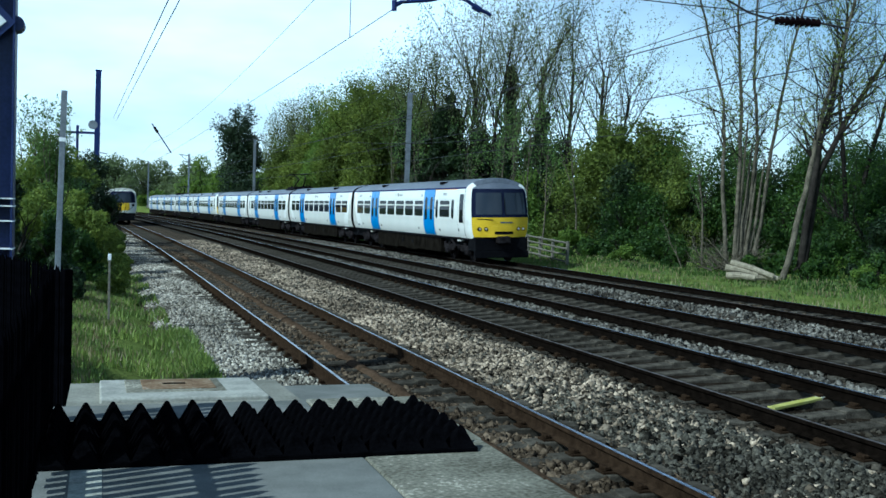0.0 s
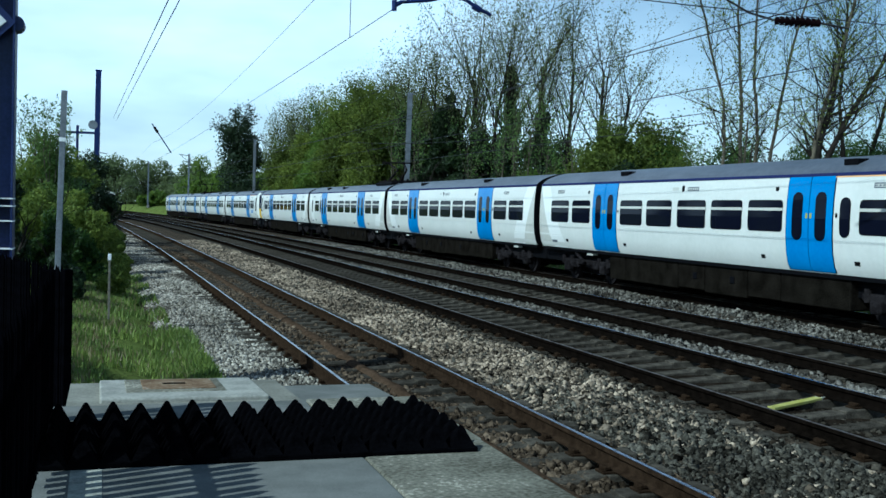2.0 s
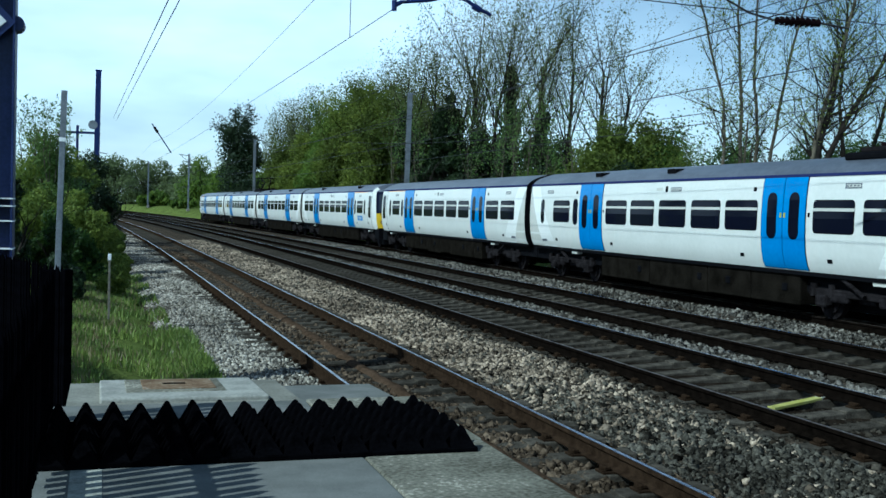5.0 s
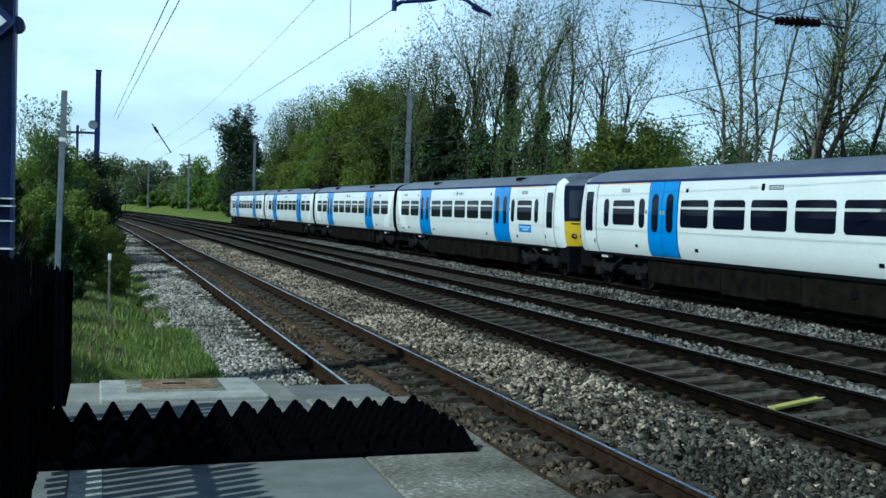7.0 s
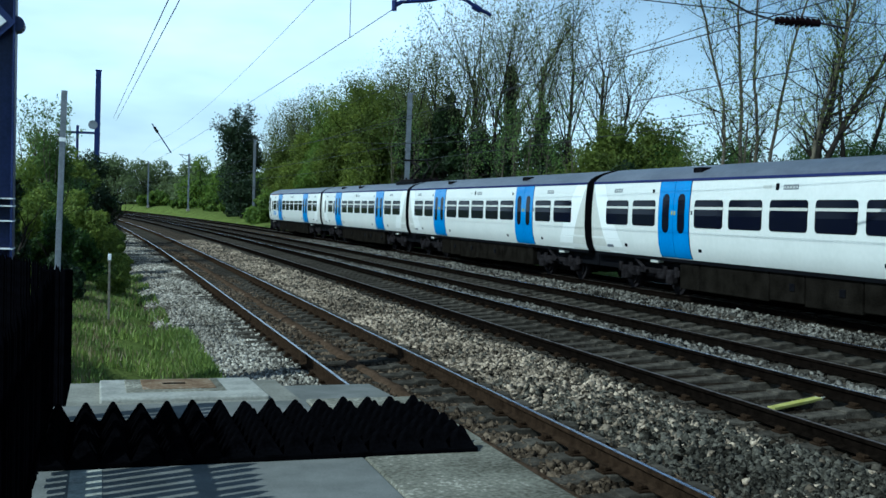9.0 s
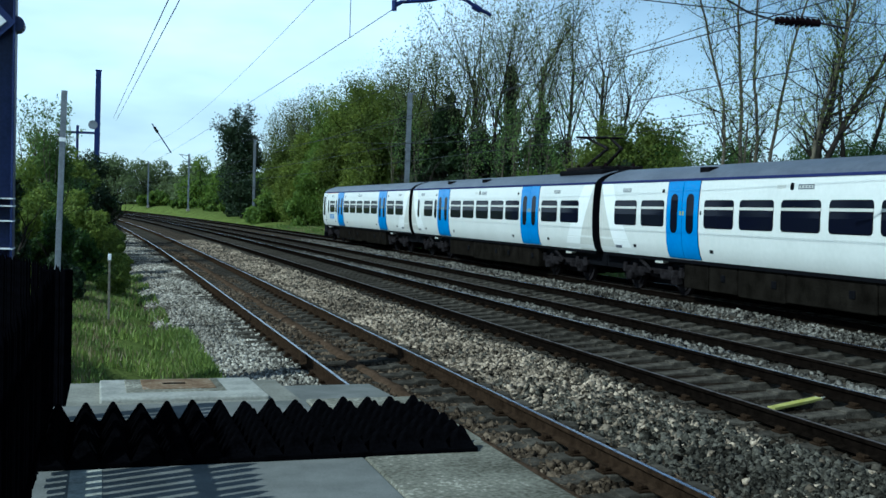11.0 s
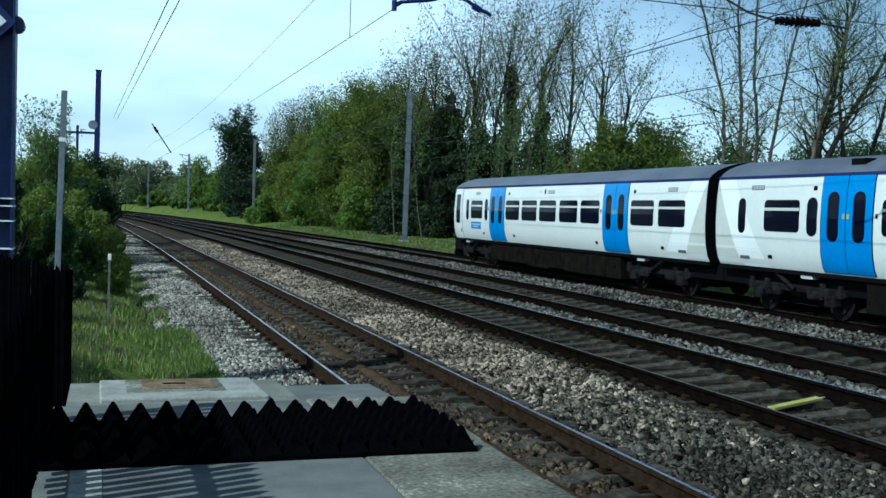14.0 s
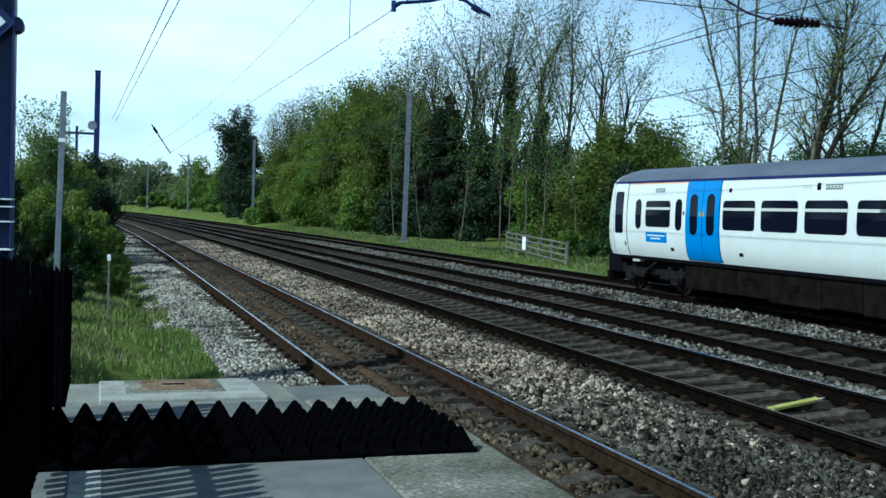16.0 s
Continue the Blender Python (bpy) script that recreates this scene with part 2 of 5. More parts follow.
def box(bm, x0, x1, y0, y1, z0, z1, bevel=0.0, m=None):
    r = bmesh.ops.create_cube(bm, size=1)
    mm = Matrix.LocRotScale(((x0 + x1) / 2, (y0 + y1) / 2, (z0 + z1) / 2), None, (x1 - x0, y1 - y0, z1 - z0))
    bmesh.ops.transform(bm, matrix=(m @ mm) if m else mm, verts=r["verts"])
    if bevel:
        es = list({e for v in r["verts"] for e in v.link_edges})
        bmesh.ops.bevel(bm, geom=es, offset=bevel, segments=2, affect="EDGES", profile=0.5)
    return bm


def boxed(*a, **k):
    return box(bmesh.new(), *a, **k)


def tube(bm, a, b, ra, rb=None, n=8):
    a, b = Vector(a), Vector(b)
    rb = ra if rb is None else rb
    d = b - a
    q = d.to_track_quat("Z", "Y").to_matrix().to_4x4()
    r = bmesh.ops.create_cone(bm, cap_ends=True, segments=n, radius1=ra, radius2=rb, depth=d.length)
    bmesh.ops.transform(bm, matrix=Matrix.Translation((a + b) / 2) @ q, verts=r["verts"])
    return bm


def empty(name, m=None):
    ob = new(name)
    ob.empty_display_size = 0.2
    if m:
        ob.matrix_basis = m
    return ob


# ---- the line: four tracks on one gentle left-hand curve ----
S_STEP = 0.5
S_ALL = np.arange(-260.0, 620.0, S_STEP)


def heading(s):
    s = np.maximum(s, 0.0)
    e = np.minimum(s, 175.0)
    th = -4.96e-06 * e ** 2 + 1.888e-08 * e ** 3
    return th - 0.00035 * np.maximum(s - 175.0, 0.0)


TH_ALL = heading(S_ALL)
X_ALL = np.concatenate([[0], np.cumsum(np.sin(TH_ALL[:-1]) * S_STEP)])
Y_ALL = np.concatenate([[0], np.cumsum(np.cos(TH_ALL[:-1]) * S_STEP)])
_i0 = int(np.argmin(abs(S_ALL)))
X_ALL, Y_ALL = X_ALL - X_ALL[_i0], Y_ALL - Y_ALL[_i0]


def on_line(s, d, z=0.0):
    """The place s metres along the line, d metres to the right of its base curve."""
    x, y, th = np.interp(s, S_ALL, X_ALL), np.interp(s, S_ALL, Y_ALL), float(heading(np.array(float(s))))
    return Vector((x + d * math.cos(th), y - d * math.sin(th), z))


def turn_at(s):
    return -math.degrees(float(heading(np.array(float(s)))))


TRACKS = [(3.695, 0.0, 0.052), (7.981, 0.059, 0.094), (11.322, 0.059, 0.087), (16.069, 0.054, 0.046)]   # offset, height, cant
GAUGE = 1.505


# ---- ground, ballast and tracks ----
def sweep(profile, ss, material, name):
    """A sheet with a cross profile [(d, z)] swept along the line."""
    verts, faces, n = [], [], len(profile)
    for s in ss:
        verts += [on_line(s, d, z) for d, z in profile]
    for i in range(len(ss) - 1):
        for j in range(n - 1):
            a = i * n + j
            faces.append((a, a + 1, a + n + 1, a + n))
    return mesh_of(name, verts, faces, material)


def ground_height(x, y):
    """Verge level; it rises gently into the wood on one side and along the bank far away."""
    d = x
    z = -0.32
    if d > 18.6:
        z += min((d - 18.6) * 0.10, 0.22) + 0.010 * max(0.0, y - 95.0) * min((d - 18.6) / 4.0, 1.0) * (1 if y < 260 else 165 / (y - 95))
        z += 0.03 * max(0.0, d - 26)
    if d < 0.9:
        z += min((0.9 - d) * 0.22, 0.35)
    if 1.1 < d < 19.0:
        z = -0.62
    return z


def build_ground():
    xs = [-3000, -900, -300, -120, -60, -30, -18, -10, -6, -4, -3, -2.2, -1.5, -1, -0.5, 0, 0.4, 0.8, 1.3, 3, 8, 14, 18, 18.9, 19.4, 20, 21, 22, 23.5, 25, 27, 30,
          34, 40, 50, 65, 90, 140, 300, 900, 3000]
    ys = [-3000, -900, -300, -100, -40, -15, -5] + [y for y in np.arange(0, 60, 2.0)] + [y for y in np.arange(60, 160, 5.0)] + [
        y for y in np.arange(160, 330, 12.0)] + [380, 460, 600, 900, 1500, 3000]
    verts, faces = [], []
    rng = random.Random(4)
    for y in ys:
        sx = float(np.interp(y, Y_ALL, X_ALL)) if y > 0 else 0.0
        sx = max(sx, -25.0)
        for x in xs:
            X = x + sx
            z = ground_height(x, y) if abs(x) < 600 and y < 1200 else -0.3
            verts.append((X, y, z + (rng.uniform(-0.04, 0.04) if -30 < x < 60 else 0)))
    n = len(xs)
    for i in range(len(ys) - 1):
        for j in range(n - 1):
            a = i * n + j
            faces.append((a, a + 1, a + n + 1, a + n))
    tagged(part("ground", mesh_of("ground", verts, faces, GRASS, True), None), "rough grass ground beside the railway line", "ground", kind="structure")


build_ground()
SS = np.concatenate([np.arange(-40, 60, 1.0), np.arange(60, 200, 4.0), np.arange(200, 600, 10.0)])
BED = [(0.9, -0.62), (1.05, -0.36), (1.5, -0.26), (2.2, -0.25), (5.2, -0.25), (5.6, -0.20), (6.4, -0.18), (6.8, -0.20), (9.2, -0.20), (9.65, -0.16), (10.1, -0.20), (12.6, -0.20), (13.2, -0.16), (13.7, -0.20),
       (14.3, -0.16), (17.8, -0.16), (18.3, -0.25), (18.9, -0.45), (19.15, -0.62)]
tagged(part("ballast_bed", sweep(BED, SS, BALLAST, "ballast_bed"), None), "grey-brown crushed stone ballast bed under the tracks", "ballast", kind="structure")
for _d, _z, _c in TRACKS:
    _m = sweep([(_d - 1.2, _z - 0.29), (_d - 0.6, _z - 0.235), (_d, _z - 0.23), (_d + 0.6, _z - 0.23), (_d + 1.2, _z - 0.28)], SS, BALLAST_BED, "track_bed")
    tagged(part("track_bed", _m, None), "very dark brown ballast between the rails", "ballast", kind="structure")

RAIL = [(-0.036, 0.0), (0.036, 0.0), (0.038, -0.035), (0.012, -0.05), (0.010, -0.13), (0.07, -0.148), (0.07, -0.159), (-0.07, -0.159), (-0.07, -0.148),
        (-0.010, -0.13), (-0.012, -0.05), (-0.038, -0.035)]
HEAD = [(-0.022, 0.002), (-0.018, 0.004), (0.018, 0.004), (0.022, 0.002)]


def rail_mesh(d, z, profile, material, closed=True):
    ss = np.concatenate([np.arange(-40, 80, 2.0), np.arange(80, 240, 4.0), np.arange(240, 560, 10.0)])
    verts, faces, n = [], [], len(profile)
    for s in ss:
        verts += [on_line(s, d + a, z + b) for a, b in profile]
    for i in range(len(ss) - 1):
        for j in range(n if closed else n - 1):
            a, b = i * n + j, i * n + (j + 1) % n
            faces.append((a, b, b + n, a + n))
    return mesh_of("rail", verts, faces, material)


def sleeper_mesh():
    bm = bmesh.new()
    for x0, x1, h in ((-1.25, -0.42, 0.0), (-0.42, 0.42, -0.025), (0.42, 1.25, 0.0)):
        box(bm, x0, x1, -0.132, 0.132, -0.20, h, 0.012)
    return bm


def chair_mesh():
    bm = bmesh.new()
    box(bm, -0.17, 0.17, -0.085, 0.085, -0.002, 0.022, 0.006)
    for sx in (-1, 1):
        box(bm, sx * 0.115 - 0.03, sx * 0.115 + 0.03, -0.06, 0.06, 0.02, 0.062, 0.012)
        tube(bm, (sx * 0.1, -0.07, 0.05), (sx * 0.1, 0.07, 0.05), 0.014, n=6)
    return bm


SLEEPER_ME = part("sleeper", sleeper_mesh(), SLEEPER).data
CHAIR_ME = part("rail_chair", chair_mesh(), RUST).data
for _o in [o for o in scene.objects if o.name in ("sleeper", "rail_chair")]:
    bpy.data.objects.remove(_o)


def build_track(k, d, z, cant):
    t = empty("railway_track")
    names = ("polished steel rails on worn concrete sleepers", "rusty-sided rails on dark sleepers in grey ballast",
             "brown-sided rails with bright running surface", "rails beside the grass verge on dark ballast")
    tagged(t, names[k], "railway track", "the four parallel tracks")
    lean = math.degrees(math.atan2(cant, GAUGE))
    for sx in (-1, 1):
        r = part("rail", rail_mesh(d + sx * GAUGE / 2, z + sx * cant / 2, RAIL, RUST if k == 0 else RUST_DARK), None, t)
        part("running_surface", rail_mesh(d + sx * GAUGE / 2, z + sx * cant / 2, HEAD, STEEL if k == 0 or sx > 0 else STEEL_DULL, False), None, r,
             "bright worn rail head")
    rng = random.Random(k)
    s, i = -10.0, 0
    rest_v, rest_f = [], []
    near_n = (150, 120, 70, 70)[k]
    first = (2.0, 3.0, 6.0, 8.0)[k]
    while s < 230:
        m = Matrix.Translation(on_line(s, d, z - 0.172)) @ pose(0, 0, rng.uniform(-0.006, 0.006), 0, -lean, turn_at(s) + rng.uniform(-0.8, 0.8))
        if s >= first and i < near_n:
            o = part("sleeper", SLEEPER_ME, None, t)
            o.matrix_basis = m
            if k < 2 and i < 45:
                for sx in (-1, 1):
                    c = part("rail_chair", CHAIR_ME, None, o)
                    c.matrix_basis = pose(sx * GAUGE / 2, 0, 0.0)
            i += 1
        else:
            b = len(rest_v)
            for x, y, zz in ((-1.25, -0.13, 0), (1.25, -0.13, 0), (1.25, 0.13, 0), (-1.25, 0.13, 0), (-1.25, -0.13, -0.2), (1.25, -0.13, -0.2), (1.25, 0.13, -0.2),
                             (-1.25, 0.13, -0.2)):
                rest_v.append(m @ Vector((x, y, zz)))
            rest_f += [(b, b + 1, b + 2, b + 3), (b, b + 1, b + 5, b + 4), (b + 1, b + 2, b + 6, b + 5), (b + 2, b + 3, b + 7, b + 6), (b + 3, b, b + 4, b + 7)]
        s += 0.66
    tagged(part("sleeper_run", mesh_of("sleeper_run", rest_v, rest_f, SLEEPER), None, t), kind="stuff")
    return t


for _k, (_d, _z, _c) in enumerate(TRACKS):
    build_track(_k, _d, _z, _c)

# a ridge of rusty dust along the middle of the first track
_rng = random.Random(8)
_pts, _fc = [], []
for _i, _s in enumerate(np.arange(4.0, 48.0, 0.33)):
    _w = 0.10 + _rng.uniform(-0.035, 0.035)
    _o = _rng.uniform(-0.03, 0.03)
    for _q, _h in ((-_w, -0.20), (-_w * 0.5, -0.158 + _rng.uniform(-0.008, 0.01)), (_w * 0.5, -0.155 + _rng.uniform(-0.008, 0.01)), (_w, -0.20)):
        _pts.append(on_line(_s, 3.70 + _o + _q, _h))
    if _i:
        _fc += [((_i - 1) * 4 + _j, (_i - 1) * 4 + _j + 1, _i * 4 + _j + 1, _i * 4 + _j) for _j in range(3)]
tagged(part("dust_ridge", mesh_of("dust_ridge", _pts, _fc, DIRT, True), None), "ridge of rusty brown dust between the rails", "dirt", kind="structure")

# pale yellow marker board lying across the sleepers of the second track
_yb = part("yellow_marker_board", boxed(-0.62, 0.62, -0.055, 0.055, -0.02, 0.02, 0.006), YELLOW_MARK)
_yb.matrix_basis = pose(8.30, 11.0, -0.085, 0, -3.0, 17.0)
tagged(_yb, "yellow and white painted board lying between the rails", "marker board")
part("white_end", boxed(0.3, 0.63, -0.057, 0.057, -0.015, 0.024, 0.004), LINE_PAINT, _yb)

# ---- platform end ----
PZ = 0.87
PX = 2.05


def build_platform():
    bm = bmesh.new()
    box(bm, -0.32, 1.30, -12.0, 6.85, 0.55, PZ, 0.01)
    o = tagged(part("platform", bm, ASPHALT), "blue-grey asphalt station platform end", "platform", kind="structure")
    part("painted_line", boxed(-0.11, 0.03, -11.9, 5.18, PZ - 0.01, PZ + 0.004), LINE_PAINT, o, "worn cream painted line")
    y, i, rng = -4.4, 0, random.Random(2)
    while y < 6.8:
        w = 0.9
        bm = boxed(1.305, PX + rng.uniform(-0.012, 0.012), y + 0.006, min(y + w, 6.84) - 0.006, PZ - 0.15, PZ + 0.006 + rng.uniform(-0.003, 0.004), 0.012)
        part("coping_slab", bm, CONCRETE_OLD, o)
        y += w
    bm = boxed(-0.32, 1.95, -12.0, 6.84, -0.6, 0.56)
    part("platform_wall", bm, CONCRETE_OLD, o)
    # the ramp that falls away behind the trespass guard
    y0, y1, z0, z1 = 6.86, 8.12, PZ - 0.02, 0.80
    for name, x0, x1, ya, yb, dz, ma in (("ramp_slab", -0.18, 1.30, y0, y1, 0.0, CONCRETE), ("ramp_edge", 1.31, 2.02, y0, y1 - 0.12, -0.035, ASPHALT)):
        za, zb = z0 + dz, z0 + dz + (z1 - z0) * (yb - y0) / (y1 - y0)
        v = [(x0, ya, za), (x1, ya, za), (x1, yb, zb), (x0, yb, zb), (x0, ya, -0.6), (x1, ya, -0.6), (x1, yb, -0.6), (x0, yb, -0.6)]
        f = [(0, 1, 2, 3), (0, 4, 5, 1), (1, 5, 6, 2), (2, 6, 7, 3), (3, 7, 4, 0)]
        part(name, mesh_of(name, v, f, ma), None, o)
    def on_ramp(y):
        return z0 + (z1 - z0) * (y - y0) / (y1 - y0)
    slope = math.degrees(math.atan2(z1 - z0, y1 - y0))
    part("raised_slab", boxed(-0.58, 0.50, -0.5, 0.5, -0.02, 0.03, 0.012, pose(0.60, 7.55, on_ramp(7.55), slope)), CONCRETE_PALE, o, "pale raised concrete slab")
    m = pose(0.52, 7.66, on_ramp(7.66) + 0.026, slope)
    cover = part("inspection_cover", boxed(-0.33, 0.33, -0.34, 0.34, -0.02, 0.010, 0.006, m), CONCRETE_OLD, o, "rust-stained concrete cover")
    part("rust_stain", boxed(-0.22, 0.27, -0.24, 0.26, 0.0, 0.018, 0.004, m), RUST_STAIN, cover)
    part("lifting_slot", boxed(-0.08, 0.08, -0.03, 0.03, 0.0, 0.022, 0.004, m), RUST_DARK, cover)


build_platform()


def guard_cone():
    """One blunt rubber pyramid with a square foot."""
    bm = bmesh.new()
    rings = ((0.072, 0.0), (0.070, 0.01), (0.012, 0.122), (0.004, 0.128))
    last = None
    for r, z in rings:
        vs = [bm.verts.new((a * r, b * r, z)) for a, b in ((-1, -1), (1, -1), (1, 1), (-1, 1))]
        if last:
            for i in range(4):
                bm.faces.new((last[i], last[(i + 1) % 4], vs[(i + 1) % 4], vs[i]))
        last = vs
    bm.faces.new(last)
    return bm


def build_guard():
    g = empty("trespass_guard", pose(0, 0, PZ))
    tagged(g, "black rubber anti-trespass mat of pointed pyramids on the platform", "trespass guard")
    cone = None
    rng = random.Random(9)
    for i in range(15):
        for j in range(7):
            if cone is None:
                ob = part("pyramid", guard_cone(), RUBBER, g)
                cone = ob.data
            else:
                ob = part("pyramid", cone, None, g)
            ob.matrix_basis = Matrix.LocRotScale((-0.20 + i * 0.1455, 5.28 + j * 0.145 + rng.uniform(-0.006, 0.006), 0.015), Euler((rng.uniform(-0.05, 0.05), rng.uniform(-0.05, 0.05), 0)),
                                                 (1, 1, rng.uniform(0.9, 1.04)))
    part("mat_base", boxed(-0.285, 1.915, 5.2, 6.23, 0.0, 0.028, 0.006), RUBBER, g)


build_guard()


def paling_fence(name, label, a, b, z0, top, gap=0.105, seed=0):
    """A black steel fence from a to b: upright palings with pointed tops, two rails, posts."""
    rng = random.Random(seed)
    a, b = Vector((*a, z0)), Vector((*b, z0))
    run = (b - a).length
    ang = math.degrees(math.atan2(b.y - a.y, b.x - a.x))
    f = empty(name, Matrix.Translation(a) @ pose(0, 0, 0, 0, 0, ang))
    tagged(f, label, "fence", "black platform fences")
    me = None
    h = top - z0
    n = int(run / gap)
    for i in range(n):
        if me is None:
            bm = bmesh.new()
            box(bm, -0.032, 0.032, -0.008, 0.008, 0.05, h - 0.06)
            v = [bm.verts.new(p) for p in ((-0.032, -0.008, h - 0.06), (0.032, -0.008, h - 0.06), (0.032, 0.008, h - 0.06), (-0.032, 0.008, h - 0.06), (0, 0, h))]
            for q in ((0, 1, 4), (1, 2, 4), (2, 3, 4), (3, 0, 4)):
                bm.faces.new([v[k] for k in q])
            ob = part("paling", bm, BLACK_PAINT, f)
            me = ob.data
        else:
            ob = part("paling", me, None, f)
        ob.matrix_basis = pose(0.04 + i * gap, 0.03, rng.uniform(-0.012, 0.012), 0, rng.uniform(-1.2, 1.2), rng.uniform(-6, 6))
    for z in (0.18, h - 0.22):
        part("rail", boxed(0, run, -0.022, 0.022, z - 0.022, z + 0.022, 0.004), BLACK_PAINT, f)
    for x in np.linspace(0, run, max(2, int(run / 2.4) + 1)):
        part("post", boxed(x - 0.04, x + 0.04, -0.035, 0.035, 0, h - 0.03, 0.006), BLACK_PAINT, f)
    return f


paling_fence("platform_fence", "black steel paling fence along the platform's back edge", (-0.27, 6.42), (-0.33, -3.0), PZ, 1.76, seed=1)
paling_fence("return_fence", "black steel paling fence running off the platform end", (-0.25, 9.54), (-1.80, 14.55), -0.15, 1.575, gap=0.10, seed=2)


def build_sign_post():
    """A broad navy mast behind the fence, with a diamond plate, a label and thin white bands."""
    p = empty("sign_post", pose(-1.19, 13.5, -1.03) @ Matrix.Scale(1.25, 4))
    tagged(p, "dark navy steel mast with white diamond sign and label", "sign post")
    bm = boxed(-0.178, 0.178, -0.012, 0.012, 0, 4.85)
    for sx in (-1, 1):
        box(bm, *sorted((sx * 0.160, sx * 0.180)), -0.15, 0.15, 0, 4.85, 0.004)
    part("post", bm, NAVY, p)
    d = part("diamond_sign", boxed(-0.195, 0.195, -0.008, 0.008, -0.195, 0.195, 0.004, pose(-0.17, -0.17, 4.162, 0, 45, 0)), WHITE_SIGN, p, "white diamond plate")
    part("sign_backing", boxed(-0.255, 0.255, -0.008, 0.008, -0.255, 0.255, 0.004, pose(-0.17, -0.158, 4.162, 0, 45, 0)), NAVY, p)
    l = part("label_plate", boxed(-0.10, 0.06, -0.167, -0.157, 2.36, 2.58, 0.003), WHITE_SIGN, p, "small white label")
    part("label_bar", boxed(-0.017, 0.034, -0.172, -0.166, 2.43, 2.51, 0.001), TRAIN_BLACK, l)
    for z in (2.53, 2.46, 2.32, 2.06):
        part("strap", boxed(-0.184, 0.184, -0.156, 0.156, z - 0.006, z + 0.006, 0.001), WHITE_SIGN, p)
    part("bolt_boss", tube(bmesh.new(), (0.185, -0.11, 4.162), (0.185, 0.11, 4.162), 0.07, n=12), NAVY, p)


build_sign_post()


# ---- overhead line ----
def i_mast(name, label, x, y, z, h, w, material, lean=0.0):
    t = empty(name, pose(x, y, z, 0, lean, 0))
    tagged(t, label, "mast", "overhead line masts")
    bm = bmesh.new()
    box(bm, -w * 0.06, w * 0.06, -w / 2, w / 2, -0.3, h)
    for sy in (-1, 1):
        box(bm, -w / 2, w / 2, sy * w * 0.5 - w * 0.05, sy * w * 0.5 + w * 0.05, -0.3, h)
    part("column", bm, material, t)
    part("cap", boxed(-w * 0.58, w * 0.58, -w * 0.6, w * 0.6, h, h + 0.06, 0.01), material, t)
    part("foot", boxed(-w, w, -w, w, -0.35, 0.18, 0.03), CONCRETE, t)
    for q in (0.33, 0.62, 0.68):
        part("band", boxed(-w * 0.56, w * 0.56, -w * 0.58, w * 0.58, h * q, h * q + 0.09, 0.006), material, t)
    return t


i_mast("overhead_mast", "galvanised steel overhead line mast on the grass verge", 20.5, 72.1, -0.15, 10.5, 0.29, GALV, 0.7)
i_mast("overhead_mast", "galvanised steel overhead line mast beside bushy trees", 18.6, 136.0, 0.15, 10.4, 0.30, GALV)
i_mast("overhead_mast", "distant grey overhead mast with cantilever arm", 15.8, 205.0, 1.1, 10.4, 0.3, GALV)
i_mast("overhead_mast", "distant thin grey overhead line mast", 10.6, 256.0, 1.4, 10.3, 0.3, GALV)
i_mast("dark_overhead_mast", "tall dark steel overhead mast rising from bushes", -0.27, 72.0, -0.2, 10.7, 0.34, MAST_DARK, 0.3)
_sp = empty("signal_post", pose(-0.72, 20.0, -0.3, 0, 1.2, 0))
tagged(_sp, "plain galvanised square post behind the fence", "post")
part("column", boxed(-0.05, 0.05, -0.05, 0.05, 0, 4.37, 0.006), GALV, _sp)
part("bracket", boxed(-0.06, 0.06, -0.06, 0.06, 3.47, 3.54, 0.005), WHITE_SIGN, _sp)


def build_cantilever():
    t = empty("signal_bracket", pose(-1.2, 60.0, 0))
    tagged(t, "dark steel bracket with crossarm above the bushes", "signal bracket")
    bm = bmesh.new()
    tube(bm, (0, 0, 0), (0, 0, 6.15), 0.07)
    part("pole", bm, MAST_DARK, t)
    part("crossarm", boxed(-0.95, 0.9, -0.05, 0.05, 5.72, 5.84, 0.01), MAST_DARK, t)
    bm = bmesh.new()
    tube(bm, (0.78, -0.02, 6.2), (0.78, -0.3, 6.2), 0.22, 0.24, 14)
    part("drum", bm, GALV, t)
    part("knee_brace", tube(bmesh.new(), (-0.9, 0, 5.75), (-0.9, 0, 5.2), 0.04), MAST_DARK, t)


build_cantilever()


def build_far_arm(x, y, z):
    a = empty("cantilever_arm", pose(x, y, z))
    tagged(a, "steel overhead cantilever arm on a distant mast", "cantilever arm")
    part("arm", tube(bmesh.new(), (0, 0, 0), (-1.9, 0, 0.25), 0.06), GALV, a)
    part("stay", tube(bmesh.new(), (0, 0, -1.2), (-1.5, 0, 0.1), 0.05), GALV, a)


_sa = empty("cantilever_arm")
tagged(_sa, "dark slanting arm of a distant overhead support", "cantilever arm")
part("arm", tube(bmesh.new(), (4.15, 95.0, 8.97), (5.81, 95.0, 6.52), 0.05), MAST_DARK, _sa)
part("insulator", tube(bmesh.new(), (4.35, 95.0, 8.68), (4.65, 95.0, 8.23), 0.11), BROWN_INS, _sa)
build_far_arm(15.8, 205.0, 11.2)
build_far_arm(0.9, 160.0, 9.0)


